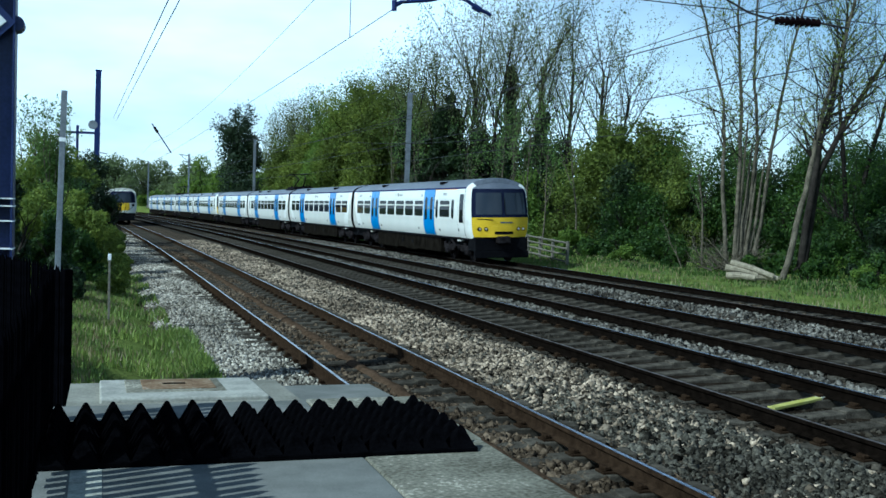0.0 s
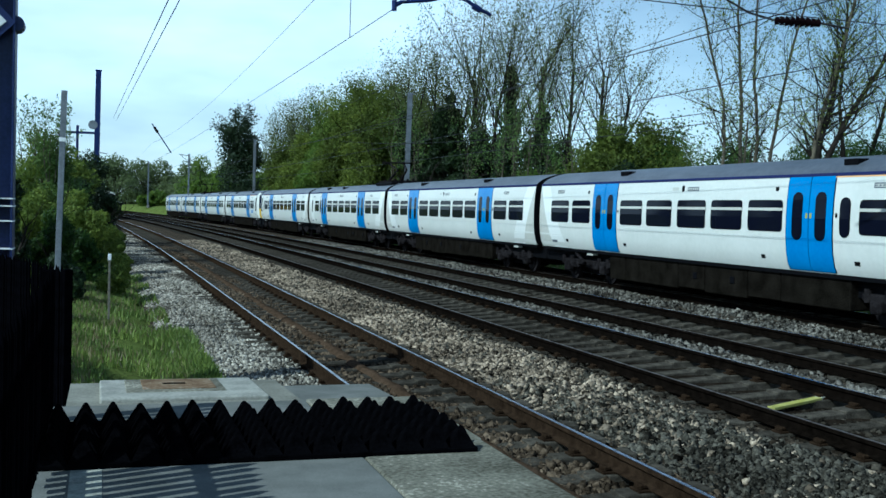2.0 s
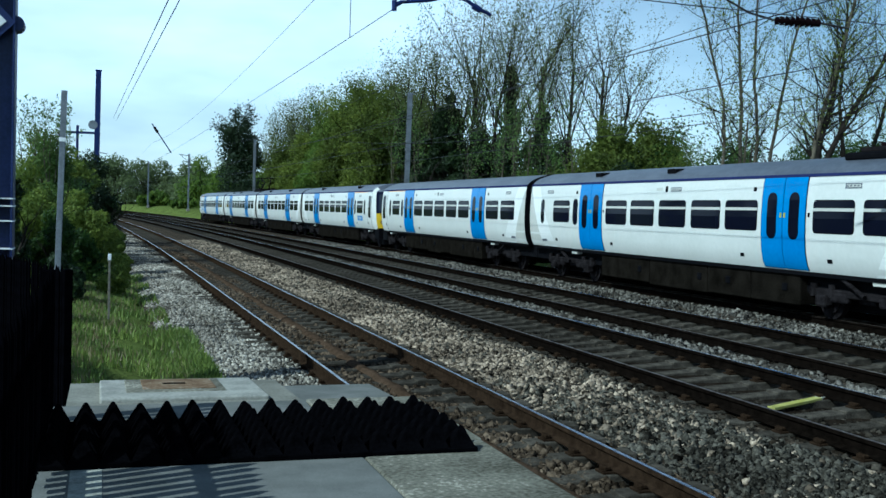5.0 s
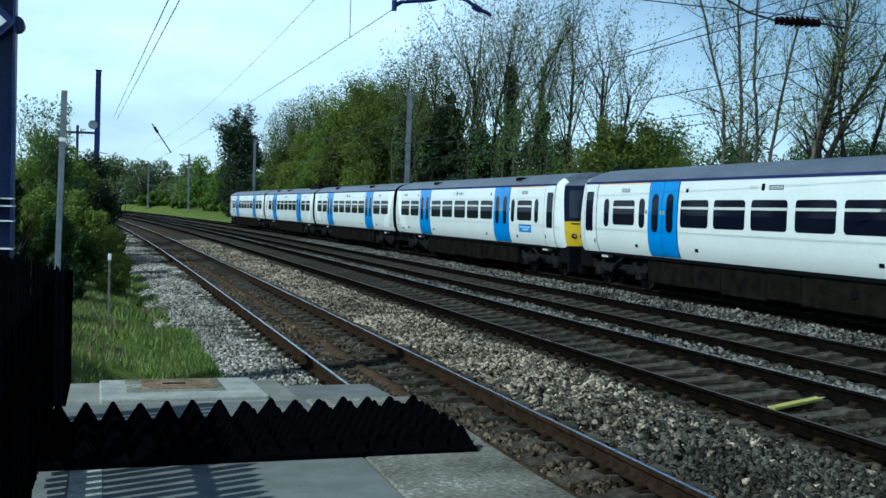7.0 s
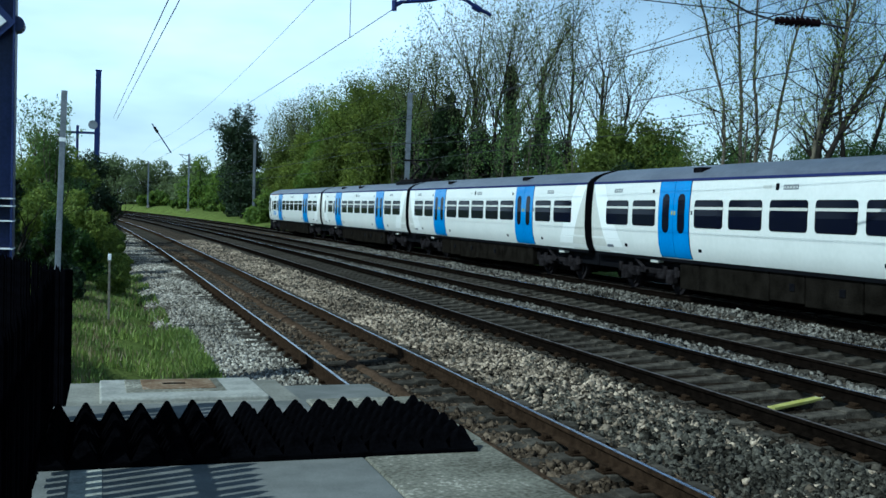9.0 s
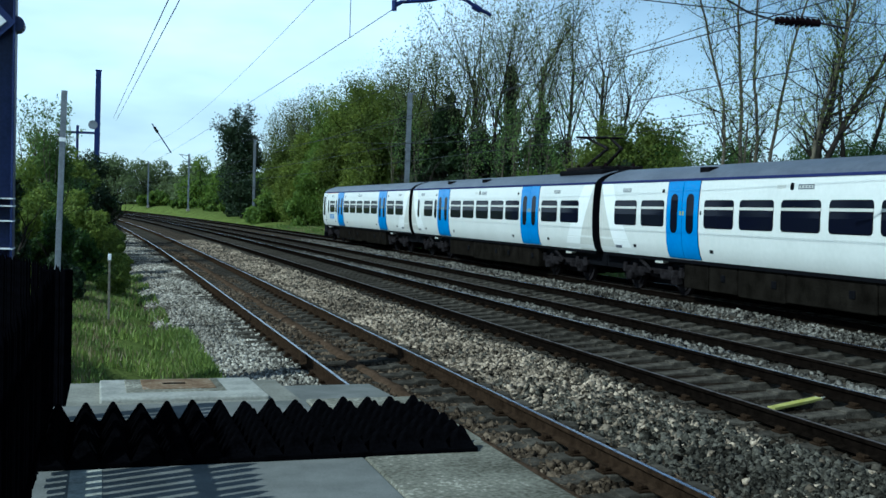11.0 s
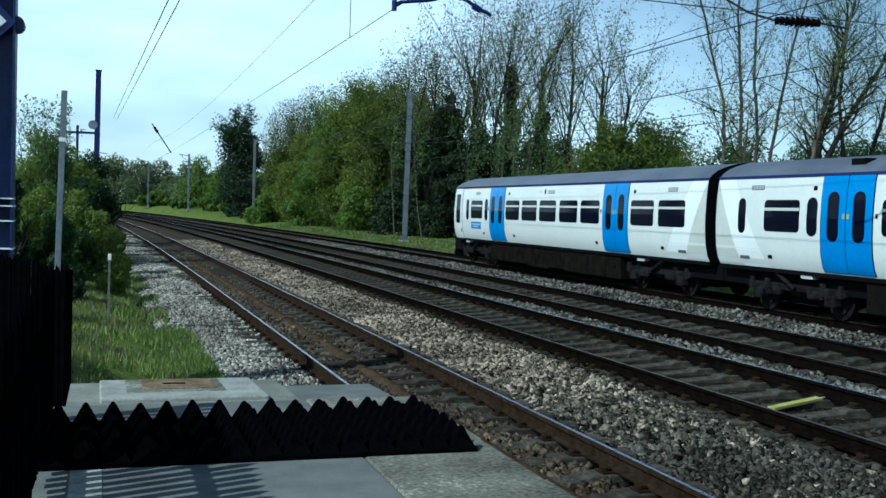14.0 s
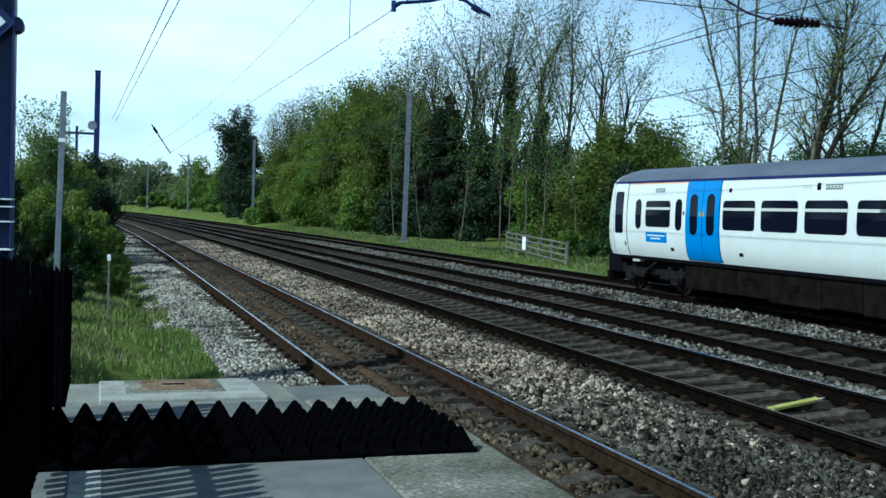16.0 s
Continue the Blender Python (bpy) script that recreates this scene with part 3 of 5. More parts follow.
def wire(name, label, points, r=0.008, group="overhead wires"):
    cu = bpy.data.curves.new(name, "CURVE")
    cu.dimensions, cu.bevel_depth, cu.bevel_resolution = "3D", r, 0
    sp = cu.splines.new("POLY")
    sp.points.add(len(points) - 1)
    for q, v in zip(sp.points, points):
        q.co = (*v, 1)
    cu.materials.append(WIRE)
    return tagged(new(name, cu), label, "wire", group)


HEADSPAN_S = (-14.0, 13.6, 72.0, 136.0, 205.0, 256.0)
for _k, (_d, _z, _c) in enumerate(TRACKS):
    _zc = (4.78, 4.68, 4.70, 4.79)[_k]
    wire("contact_wire", "taut copper contact wire above the track", [on_line(s, _d - 0.05, _zc) for s in np.arange(-14, 300, 6.0)], 0.0065 + 0.0015 * _k)
    pts = []
    for s in np.arange(-14, 300, 3.0):
        a = max(h for h in HEADSPAN_S if h <= s + 1e-6)
        b = min([h for h in HEADSPAN_S if h > s] or [320.0])
        u = (s - a) / (b - a)
        sag = 6.05 - 1.75 * u * (1 - u) * (1.0 if b - a > 30 else 0.25)
        if _k == 3 and s < 72:
            sag = 5.08 + 0.00085 * (s - 27.0) ** 2
        pts.append(on_line(s, _d - 0.05, sag))
    m = wire("messenger_wire", "sagging catenary wire above the contact wire", pts, 0.0055 + 0.0015 * _k)
    for s in (16.2,) if _k == 0 else ():
        zz = np.interp(s, [float(q) for q in np.arange(-14, 300, 3.0)], [v.z for v in pts])
        wire("dropper_wire", "thin dropper between catenary and contact wire", [on_line(s, _d - 0.05, _zc), on_line(s, _d - 0.05, zz)], 0.006)


def insulator(a, b, r, label):
    o = empty("span_insulator")
    tagged(o, label, "insulator", "span wire insulators")
    a, b = Vector(a), Vector(b)
    part("rod", tube(bmesh.new(), a, b, r * 0.35), BROWN_INS, o)
    n = 9
    for i in range(n):
        q = a.lerp(b, (i + 0.5) / n)
        e = (b - a).normalized() * r * 0.35
        part("shed", tube(bmesh.new(), q - e, q + e, r * (0.62 + 0.38 * math.sin(math.pi * (i + 0.5) / n)), r * 0.6, 12), BROWN_INS, o)


def build_headspan(s, heights=(5.24,)):
    """Cross wires between the masts with a registration arm for each track."""
    l, r = on_line(s, -3.0), on_line(s, 24.0)
    for z in heights:
        wire("span_wire", "steel span wire across the tracks", [(l.x, l.y, z + 0.1), on_line(s, 8, z - 0.03), on_line(s, 12, z - 0.03), (r.x, r.y, z + 0.1)], 0.008)
    o = empty("registration_arm")
    tagged(o, "dark arched registration arm holding the contact wire", "registration arm")
    line = [on_line(s, d, z) for d, z in ((3.645, 4.80), (3.72, 4.87), (4.12, 4.93), (4.45, 5.02), (4.64, 4.98), (4.80, 4.89), (5.0, 4.81))]
    bm = bmesh.new()
    for p, q in zip(line, line[1:]):
        tube(bm, p, q, 0.024)
    part("arm", bm, MAST_DARK, o)
    part("clamp", tube(bmesh.new(), line[0] - Vector((0, 0, 0.05)), line[0] + Vector((0, 0, 0.09)), 0.035), MAST_DARK, o)
    part("knuckle", tube(bmesh.new(), line[5] - Vector((0.06, 0, -0.02)), line[5] + Vector((0.05, 0, -0.03)), 0.045), MAST_DARK, o)
    part("drop_bracket", tube(bmesh.new(), line[3], line[3] + Vector((0, 0, 0.25)), 0.022), MAST_DARK, o)


build_headspan(13.6)
insulator((10.98, 15.75, 5.58), (11.62, 15.35, 5.52), 0.105, "dark brown ribbed insulator in the overhead span wire")
wire("tension_wire", "dark wire holding a span insulator", [(10.2, 16.2, 6.0), (10.62, 15.98, 5.72), (10.98, 15.75, 5.58), (11.62, 15.35, 5.52), (12.0, 15.1, 5.42)], 0.02)
wire("stay_wire", "thin stay wire running to the dark mast", [(0.71, 71.00, 7.43), (0.91, 45.50, 6.63), (1.12, 20.00, 5.82), (1.26, 2.00, 5.25)], 0.011)
wire("stay_wire", "thin stay wire running to the dark mast", [(0.88, 71.00, 7.26), (1.10, 45.50, 6.55), (1.32, 20.00, 5.84), (1.47, 2.00, 5.33)], 0.011)


# ---- trains ----
PROFILE = [(1.25, 1.02), (1.33, 1.18), (1.385, 1.45), (1.405, 1.8), (1.40, 2.2), (1.375, 2.6), (1.335, 2.95), (1.30, 3.13)]
ROOF = [(1.30, 3.13), (1.22, 3.235), (1.05, 3.35), (0.8, 3.445), (0.45, 3.53), (0.0, 3.56)]


def half(z):
    return float(np.interp(z, [q[1] for q in PROFILE], [q[0] for q in PROFILE]))


def side_panel(sx, y0, y1, z0, z1, r=0.06, out=0.006, rows=9, back=0.02):
    """A panel with rounded corners lying on the car's curved side, with an edge that reaches into it."""
    bm = bmesh.new()
    zs = sorted(set([z0, z0 + r * 0.13, z0 + r * 0.5, z0 + r, z1 - r, z1 - r * 0.5, z1 - r * 0.13, z1] + list(np.linspace(z0 + r, z1 - r, max(2, rows - 6))) + [q[1] for q in PROFILE if z0 + r < q[1] < z1 - r]))
    left, right = [], []
    for z in zs:
        e = min(z - z0, z1 - z)
        c = r - math.sqrt(max(0.0, r * r - (r - e) ** 2)) if e < r else 0.0
        x = sx * (half(z) + out)
        left.append((x, y0 + c, z))
        right.append((x, y1 - c, z))
    loop = left + right[::-1]
    vl = [bm.verts.new(p) for p in left]
    vr = [bm.verts.new(p) for p in right]
    for i in range(len(zs) - 1):
        bm.faces.new((vl[i], vr[i], vr[i + 1], vl[i + 1]))
    bl = [bm.verts.new((p[0] - sx * back, p[1], p[2])) for p in left]
    br = [bm.verts.new((p[0] - sx * back, p[1], p[2])) for p in right]
    for i in range(len(zs) - 1):
        bm.faces.new((vl[i], vl[i + 1], bl[i + 1], bl[i]))
        bm.faces.new((vr[i], vr[i + 1], br[i + 1], br[i]))
    for q in (0, -1):
        bm.faces.new((vl[q], vr[q], br[q], bl[q]))
    return bm


def loft(ys, profile):
    """A shell along y with the mirrored profile."""
    pts = [(-x, z) for x, z in profile] + ([(x, z) for x, z in profile[::-1]][1:] if profile[-1][0] == 0 else [(x, z) for x, z in profile[::-1]])
    bm = bmesh.new()
    rings = [[bm.verts.new((x, y, z)) for x, z in pts] for y in ys]
    for a, b in zip(rings, rings[1:]):
        for i in range(len(pts) - 1):
            bm.faces.new((a[i], a[i + 1], b[i + 1], b[i]))
    return bm, rings


def car_shell(car, y0, y1):
    """White sides with floor and end walls, navy cantrail line, grey roof."""
    bm, rings = loft((y0, y1), PROFILE)
    for r in rings:
        bm.faces.new(r)
    bm2 = bm
    body = part("body", bm2, TRAIN_WHITE, car, "", True)
    bm, rings = loft((y0, y1), ROOF)
    for r in rings:
        bm.faces.new(r)
    roof = part("roof", bm, TRAIN_ROOF, car, "weathered grey roof", True)
    for sx in (-1, 1):
        part("cantrail_line", boxed(*sorted((sx * 1.27, sx * 1.322)), y0, y1, 3.10, 3.165), TRAIN_STRIPE, body)
        part("sole_bar", boxed(*sorted((sx * 1.1, sx * 1.262)), y0, y1, 0.94, 1.03), TRAIN_BLACK, body)
    return body, roof


def window(car, sx, y0, y1, z0=1.88, z1=2.60):
    w = part("window", side_panel(sx, y0, y1, z0, z1, 0.10, 0.006), TRAIN_BLACK, car, "tinted window with opening toplight")
    part("pane", side_panel(sx, y0 + 0.02, y1 - 0.02, z0 + 0.02, 2.355, 0.11, 0.010), GLASS, w)
    part("toplight", side_panel(sx, y0 + 0.02, y1 - 0.02, 2.425, z1 - 0.02, 0.06, 0.010), GLASS, w)
    part("bar", side_panel(sx, y0 + 0.002, y1 - 0.002, 2.357, 2.423, 0.01, 0.014), TRAIN_CREAM, w)


def slim_window(car, sx, y0, y1, z0=1.81, z1=2.65):
    w = part("narrow_window", side_panel(sx, y0, y1, z0, z1, 0.15, 0.006), TRAIN_BLACK, car, "narrow round-ended dark window")
    part("pane", side_panel(sx, y0 + 0.02, y1 - 0.02, z0 + 0.02, z1 - 0.02, 0.14, 0.009), GLASS, w)


def door_pair(car, sx, y0, y1):
    part("door_surround", side_panel(sx, y0 - 0.03, y1 + 0.03, 1.05, 3.11, 0.02, 0.002, 16), TRAIN_BLACK, car)
    mid = (y0 + y1) / 2
    for a, b in ((y0, mid - 0.012), (mid + 0.012, y1)):
        d = part("door", side_panel(sx, a, b, 1.06, 3.10, 0.03, 0.014, 16), TRAIN_BLUE, car, "bright blue sliding door leaf", True)
        c = (a + b) / 2
        part("door_window", side_panel(sx, c - 0.18, c + 0.18, 1.72, 2.77, 0.16, 0.019, 12), GLASS, d)
        e = a if a < mid - 0.3 else b
        yb = mid + (0.07 if e == b else -0.07)
        part("grab_plate", side_panel(sx, yb - 0.035, yb + 0.035, 2.2, 2.31, 0.01, 0.019), YELLOW_MARK, d)
    yb = y0 - 0.12
    part("door_button", side_panel(sx, yb - 0.03, yb + 0.03, 2.22, 2.32, 0.02, 0.010), TRAIN_BLACK, car)


def badge(car, sx, y):
    """Small fittings above the windows and along the sill; y is the middle of the car's long row of windows."""
    part("coach_number", side_panel(sx, *sorted((y - sx * 0.6, y - sx * 0.92)), 2.86, 2.94, 0.01, 0.004), TRAIN_CREAM, car)
    part("speaker_grille", side_panel(sx, *sorted((y - sx * 0.31, y - sx * 0.44)), 2.82, 2.98, 0.03, 0.005), TRAIN_BLACK, car)
    for c, w in ((y + sx * 0.12, 0.27), (y - 7.1, 0.25), (y + 8.1, 0.25)):
        f = part("data_panel", side_panel(sx, c - w, c + w, 2.83, 2.94, 0.01, 0.004), TRAIN_ROOF, car, "small grey lettering panel")
        part("panel_face", side_panel(sx, c - w + 0.03, c + w - 0.03, 2.855, 2.915, 0.01, 0.008), TRAIN_CREAM, f)
        for k in range(4):
            q = c - w + 0.07 + k * 0.11
            part("panel_bar", side_panel(sx, q, q + 0.06, 2.87, 2.90, 0.004, 0.011), TRAIN_ROOF, f)
    for q in (-3.7, 6.0):
        part("door_indicator", side_panel(sx, y + q - 0.06, y + q + 0.06, 2.80, 2.90, 0.02, 0.006), TRAIN_BLACK, car)
    for q in (-6.4, -3.2, 3.6, 7.6):
        part("jacking_plate", side_panel(sx, y + q - 0.09, y + q + 0.07, 1.25, 1.34, 0.01, 0.006), TRAIN_BLACK, car)
    part("sill_plate", side_panel(sx, y + 8.4, y + 8.8, 1.2, 1.28, 0.01, 0.005), TRAIN_ROOF, car)


def bogie(car, y):
    b = part("bogie", boxed(-1.0, 1.0, y - 0.25, y + 0.25, 0.42, 0.72, 0.04), BOGIE, car, "dirty cast bogie with coil springs")
    for sx in (-1, 1):
        bm = bmesh.new()
        box(bm, *sorted((sx * 0.95, sx * 1.10)), y - 1.75, y + 1.75, 0.52, 0.68, 0.03)
        for q in (-0.75, 0.75):
            box(bm, *sorted((sx * 0.95, sx * 1.12)), y + q - 0.28, y + q + 0.28, 0.40, 0.62, 0.05)
        part("side_frame", bm, BOGIE, b)
        for q in (-1.3, 1.3):
            wh = tube(tube(bmesh.new(), (sx * 0.68, y + q, 0.42), (sx * 0.82, y + q, 0.42), 0.42, n=24), (sx * 0.8, y + q, 0.42), (sx * 0.86, y + q, 0.42), 0.3, n=20)
            part("wheel", wh, BOGIE, b)
            part("axlebox", boxed(*sorted((sx * 0.92, sx * 1.16)), y + q - 0.17, y + q + 0.17, 0.28, 0.56, 0.05), BOGIE, b)
            for k in (-0.3, 0.3):
                part("spring", tube(bmesh.new(), (sx * 1.06, y + q + k, 0.5), (sx * 1.06, y + q + k, 0.78), 0.085, n=10), BOGIE, b)
        part("motor_case", boxed(*sorted((sx * 0.1, sx * 0.62)), y - 1.15, y + 1.15, 0.2, 0.6, 0.04), TRAIN_BLACK, b)
        part("damper", tube(bmesh.new(), (sx * 1.18, y - 0.15, 0.6), (sx * 1.18, y + 0.5, 0.92), 0.05, n=8), BOGIE, b)
        part("step", boxed(*sorted((sx * 1.05, sx * 1.24)), y - 0.85, y - 0.45, 0.86, 0.98, 0.01), TRAIN_CREAM, b)
    return b


def underframe(car, y0, y1, seed):
    rng = random.Random(seed)
    y = y0
    while y < y1 - 0.8:
        w = rng.choice((1.3, 1.9, 2.4, 3.0))
        e = min(y + w, y1)
        part("equipment_case", boxed(-1.2, 1.2, y + 0.02, e - 0.02, rng.uniform(0.22, 0.30), 0.96, 0.03), UNDER, car, "dirt-brown equipment case with overhang shade in its colour")
        for sx in (-1, 1):
            if rng.random() < 0.7:
                c = rng.uniform(y + 0.3, e - 0.3)
                part("latch", boxed(*sorted((sx * 1.19, sx * 1.225)), c - 0.09, c + 0.09, 0.55, 0.72, 0.01), TRAIN_BLACK, car)
        y = e


def centre_sill(car, y0, y1):
    part("centre_sill", boxed(-1.0, 1.0, y0, y1, 0.55, 0.98, 0.02), TRAIN_BLACK, car, "black underframe beam")


def roof_vents(car, ys):
    for y in ys:
        part("roof_vent", boxed(-1.10, -0.82, y - 0.22, y + 0.22, 3.32, 3.455, 0.015), TRAIN_BLACK, car)


NOSE0 = -9.33


def nose_pt(x, z, v):
    """A point of the cab's shell, v from 0 at the cab door to 1 at the front."""
    zz = z - max(0.0, z - 2.95) * 0.34 * v ** 2.2
    y = NOSE0 - 0.52 * v + max(0.0, z - 1.9) * 0.15 * v + max(0.0, z - 3.1) * 0.28 * v
    return Vector((x * (1 - 0.10 * v ** 2.5), y, zz))


def face_pt(u, z, out=0.0):
    """A point of the rounded front."""
    full = PROFILE + ROOF[1:]
    hx = float(np.interp(z, [q[1] for q in full], [q[0] for q in full]))
    p = nose_pt(hx * u, z, 1.0)
    p.y -= 0.36 * (1 - abs(u) ** 2.3) * min(1.0, max(0.0, (3.56 - z) / 0.4)) + out
    return p


def face_patch(u0, u1, z0, z1, out, nu=10, nz=5):
    bm = bmesh.new()
    g = [[bm.verts.new(face_pt(u0 + (u1 - u0) * i / nu, z0 + (z1 - z0) * j / nz, out)) for i in range(nu + 1)] for j in range(nz + 1)]
    for j in range(nz):
        for i in range(nu):
            bm.faces.new((g[j][i], g[j][i + 1], g[j + 1][i + 1], g[j + 1][i]))
    return bm


def nose_side(sx, vs, shape=PROFILE):
    bm = bmesh.new()
    rings = [[bm.verts.new(nose_pt(sx * x, z, v)) for x, z in shape] for v in vs]
    for a, b in zip(rings, rings[1:]):
        for i in range(len(shape) - 1):
            bm.faces.new((a[i], a[i + 1], b[i + 1], b[i]))
    return bm


def nose_shell(profile, vs):
    pts = [(-x, z) for x, z in profile] + ([(x, z) for x, z in profile[::-1]][1:] if profile[-1][0] == 0 else [(x, z) for x, z in profile[::-1]])
    bm = bmesh.new()
    rings = [[bm.verts.new(nose_pt(x, z, v)) for x, z in pts] for v in vs]
    for a, b in zip(rings, rings[1:]):
        for i in range(len(pts) - 1):
            if profile[-1][0] != 0 and i == len(profile) - 1:
                continue
            bm.faces.new((a[i], a[i + 1], b[i + 1], b[i]))
    return bm


def end_wall(y0, y1):
    """The black end of a carriage, in its full outline."""
    bm, rings = loft(sorted((y0, y1)), PROFILE + ROOF[1:])
    for r in rings:
        bm.faces.new(r)
    return bm


def build_cab_car():
    car = empty("train_carriage")
    L = 20.89 / 2
    end = L - 0.22
    car_shell(car, NOSE0, end)
    vs = (0, 0.3, 0.55, 0.75, 0.9, 1.0)
    cab = part("cab_side", nose_side(-1, vs), TRAIN_WHITE, car, "rounded white cab side", True)
    part("cab_side", nose_side(1, vs), TRAIN_WHITE, car, "rounded white cab side", True)
    part("cab_roof", nose_shell(ROOF[2:], vs), TRAIN_ROOF, cab, "grey rounded cab roof dome", True)
    for sx in (-1, 1):
        part("cab_cantrail", nose_side(sx, vs, ROOF[:3]), TRAIN_WHITE, cab, "white rounded cab shoulder", True)
    part("front_panel", face_patch(-1, 1, 1.08, 1.90, 0.0), TRAIN_YELLOW, cab, "warning yellow lower cab front", True)
    part("windscreen_surround", face_patch(-1, 1, 1.90, 3.17, 0.0), TRAIN_NOSE, cab, "dark surround of the windscreen", True)
    part("brow", face_patch(-1, 1, 3.17, 3.545, 0.0), TRAIN_ROOF, cab, "grey roof brow", True)
    for u0, u1 in ((-0.88, -0.03), (0.07, 0.88)):
        part("windscreen", face_patch(u0, u1, 2.02, 2.93, 0.012), SCREEN, cab, "", True)
    part("wiper", tube(bmesh.new(), face_pt(0.08, 2.0, 0.04), face_pt(0.05, 2.75, 0.04), 0.012, n=5), TRAIN_BLACK, cab)
    for sx in (-1, 1):
        for u in (0.78, 0.58):
            a = face_pt(sx * u, 1.42)
            lamp = part("headlight", tube(bmesh.new(), a + Vector((0, 0.05, 0)), a + Vector((0, -0.035, 0)), 0.085, 0.078, 14), TRAIN_BLACK, cab, "round headlight in dark bezel")
            part("lens", tube(bmesh.new(), a + Vector((0, -0.03, 0)), a + Vector((0, -0.045, 0)), 0.055, 0.05, 12), LAMP_GLASS, lamp)
        # cab door
        part("door_surround", side_panel(sx, -9.31, -8.46, 1.0, 3.12, 0.03, 0.003, 16), TRAIN_BLACK, car)
        d = part("cab_door", side_panel(sx, -9.28, -8.49, 1.0, 3.11, 0.03, 0.010, 16), TRAIN_WHITE, car, "white cab door with tall window", True)
        part("door_window", side_panel(sx, -9.19, -8.70, 1.66, 2.87, 0.06, 0.015, 12), GLASS, d)
        part("handle", side_panel(sx, -8.60, -8.56, 1.3, 1.42, 0.01, 0.03), TRAIN_BLACK, d)
        part("warning_line", side_panel(sx, -8.3, -4.6, 3.065, 3.095, 0.005, 0.005), ORANGE, car)
        # saloon
        slim_window(car, sx, L - 18.41, L - 18.08)
        window(car, sx, L - 17.82, L - 16.49)
        slim_window(car, sx, L - 16.22, L - 15.89)
        door_pair(car, sx, L - 15.67, L - 14.12)
        for a, b in ((12.63, 13.96), (11.03, 12.38), (9.4, 10.78), (7.74, 9.11), (6.17, 7.49), (2.85, 4.16), (1.2, 2.59)):
            window(car, sx, L - b, L - a)
        door_pair(car, sx, L - 5.93, L - 4.36)
        badge(car, sx, L - 10.0)
        livery_end(car, sx, end)
    part("grille", face_patch(-0.30, 0.38, 1.20, 1.32, 0.012, 6, 1), TRAIN_BLACK, cab)
    part("fleet_number", face_patch(-0.1, 0.35, 1.66, 1.72, 0.01, 4, 1), TRAIN_ROOF, cab)
    part("handrail", tube(bmesh.new(), face_pt(-0.85, 1.84, 0.03), face_pt(-0.35, 1.80, 0.03), 0.014, n=6), TRAIN_BLACK, cab)
    bm = boxed(-1.18, 1.18, -10.05, -9.2, 0.48, 1.08, 0.05)
    part("valance", bm, TRAIN_BLACK, car, "black coupler valance")
    part("coupler", boxed(-0.28, 0.28, -10.43, -9.9, 0.82, 1.12, 0.04), BOGIE, car)
    part("snow_plough", boxed(-1.2, 1.2, -10.1, -9.95, 0.22, 0.5, 0.02), TRAIN_BLACK, car)
    bogie(car, -7.55)
    bogie(car, 7.25)
    underframe(car, -5.6, 5.3, 5)
    centre_sill(car, -9.3, L)
    part("gangway", boxed(-0.72, 0.72, end - 0.02, L, 0.6, 3.3, 0.03), TRAIN_BLACK, car)
    part("end_seal", end_wall(end + 0.003, end + 0.03), TRAIN_BLACK, car)
    roof_vents(car, (-5.4, 4.6))
    return car


def livery_end(car, sx, end):
    """A bright slanting band and the off-white triangle beyond it at an inner end of the car (end: its signed y)."""
    g = 1 if end > 0 else -1
    zs = np.linspace(1.04, 3.09, 12)
    for name, lo, hi, out, ma in (("livery_band", (2.1, 0.72), (1.05, 0.02), 0.004, TRAIN_BRIGHT), ("livery_triangle", (1.05, 0.02), (0.006, 0.006), 0.003, TRAIN_CREAM)):
        bm = bmesh.new()
        rows = []
        for z in zs:
            k = (z - 1.04) / 2.05
            rows.append([bm.verts.new((sx * (half(z) + out), end - g * (q[0] + (q[1] - q[0]) * k), z)) for q in (lo, hi)])
        for r, t in zip(rows, rows[1:]):
            bm.faces.new((r[0], r[1], t[1], t[0]))
        part(name, bm, ma, car, "bright white slanting livery band" if ma is TRAIN_BRIGHT else "off-white livery triangle")


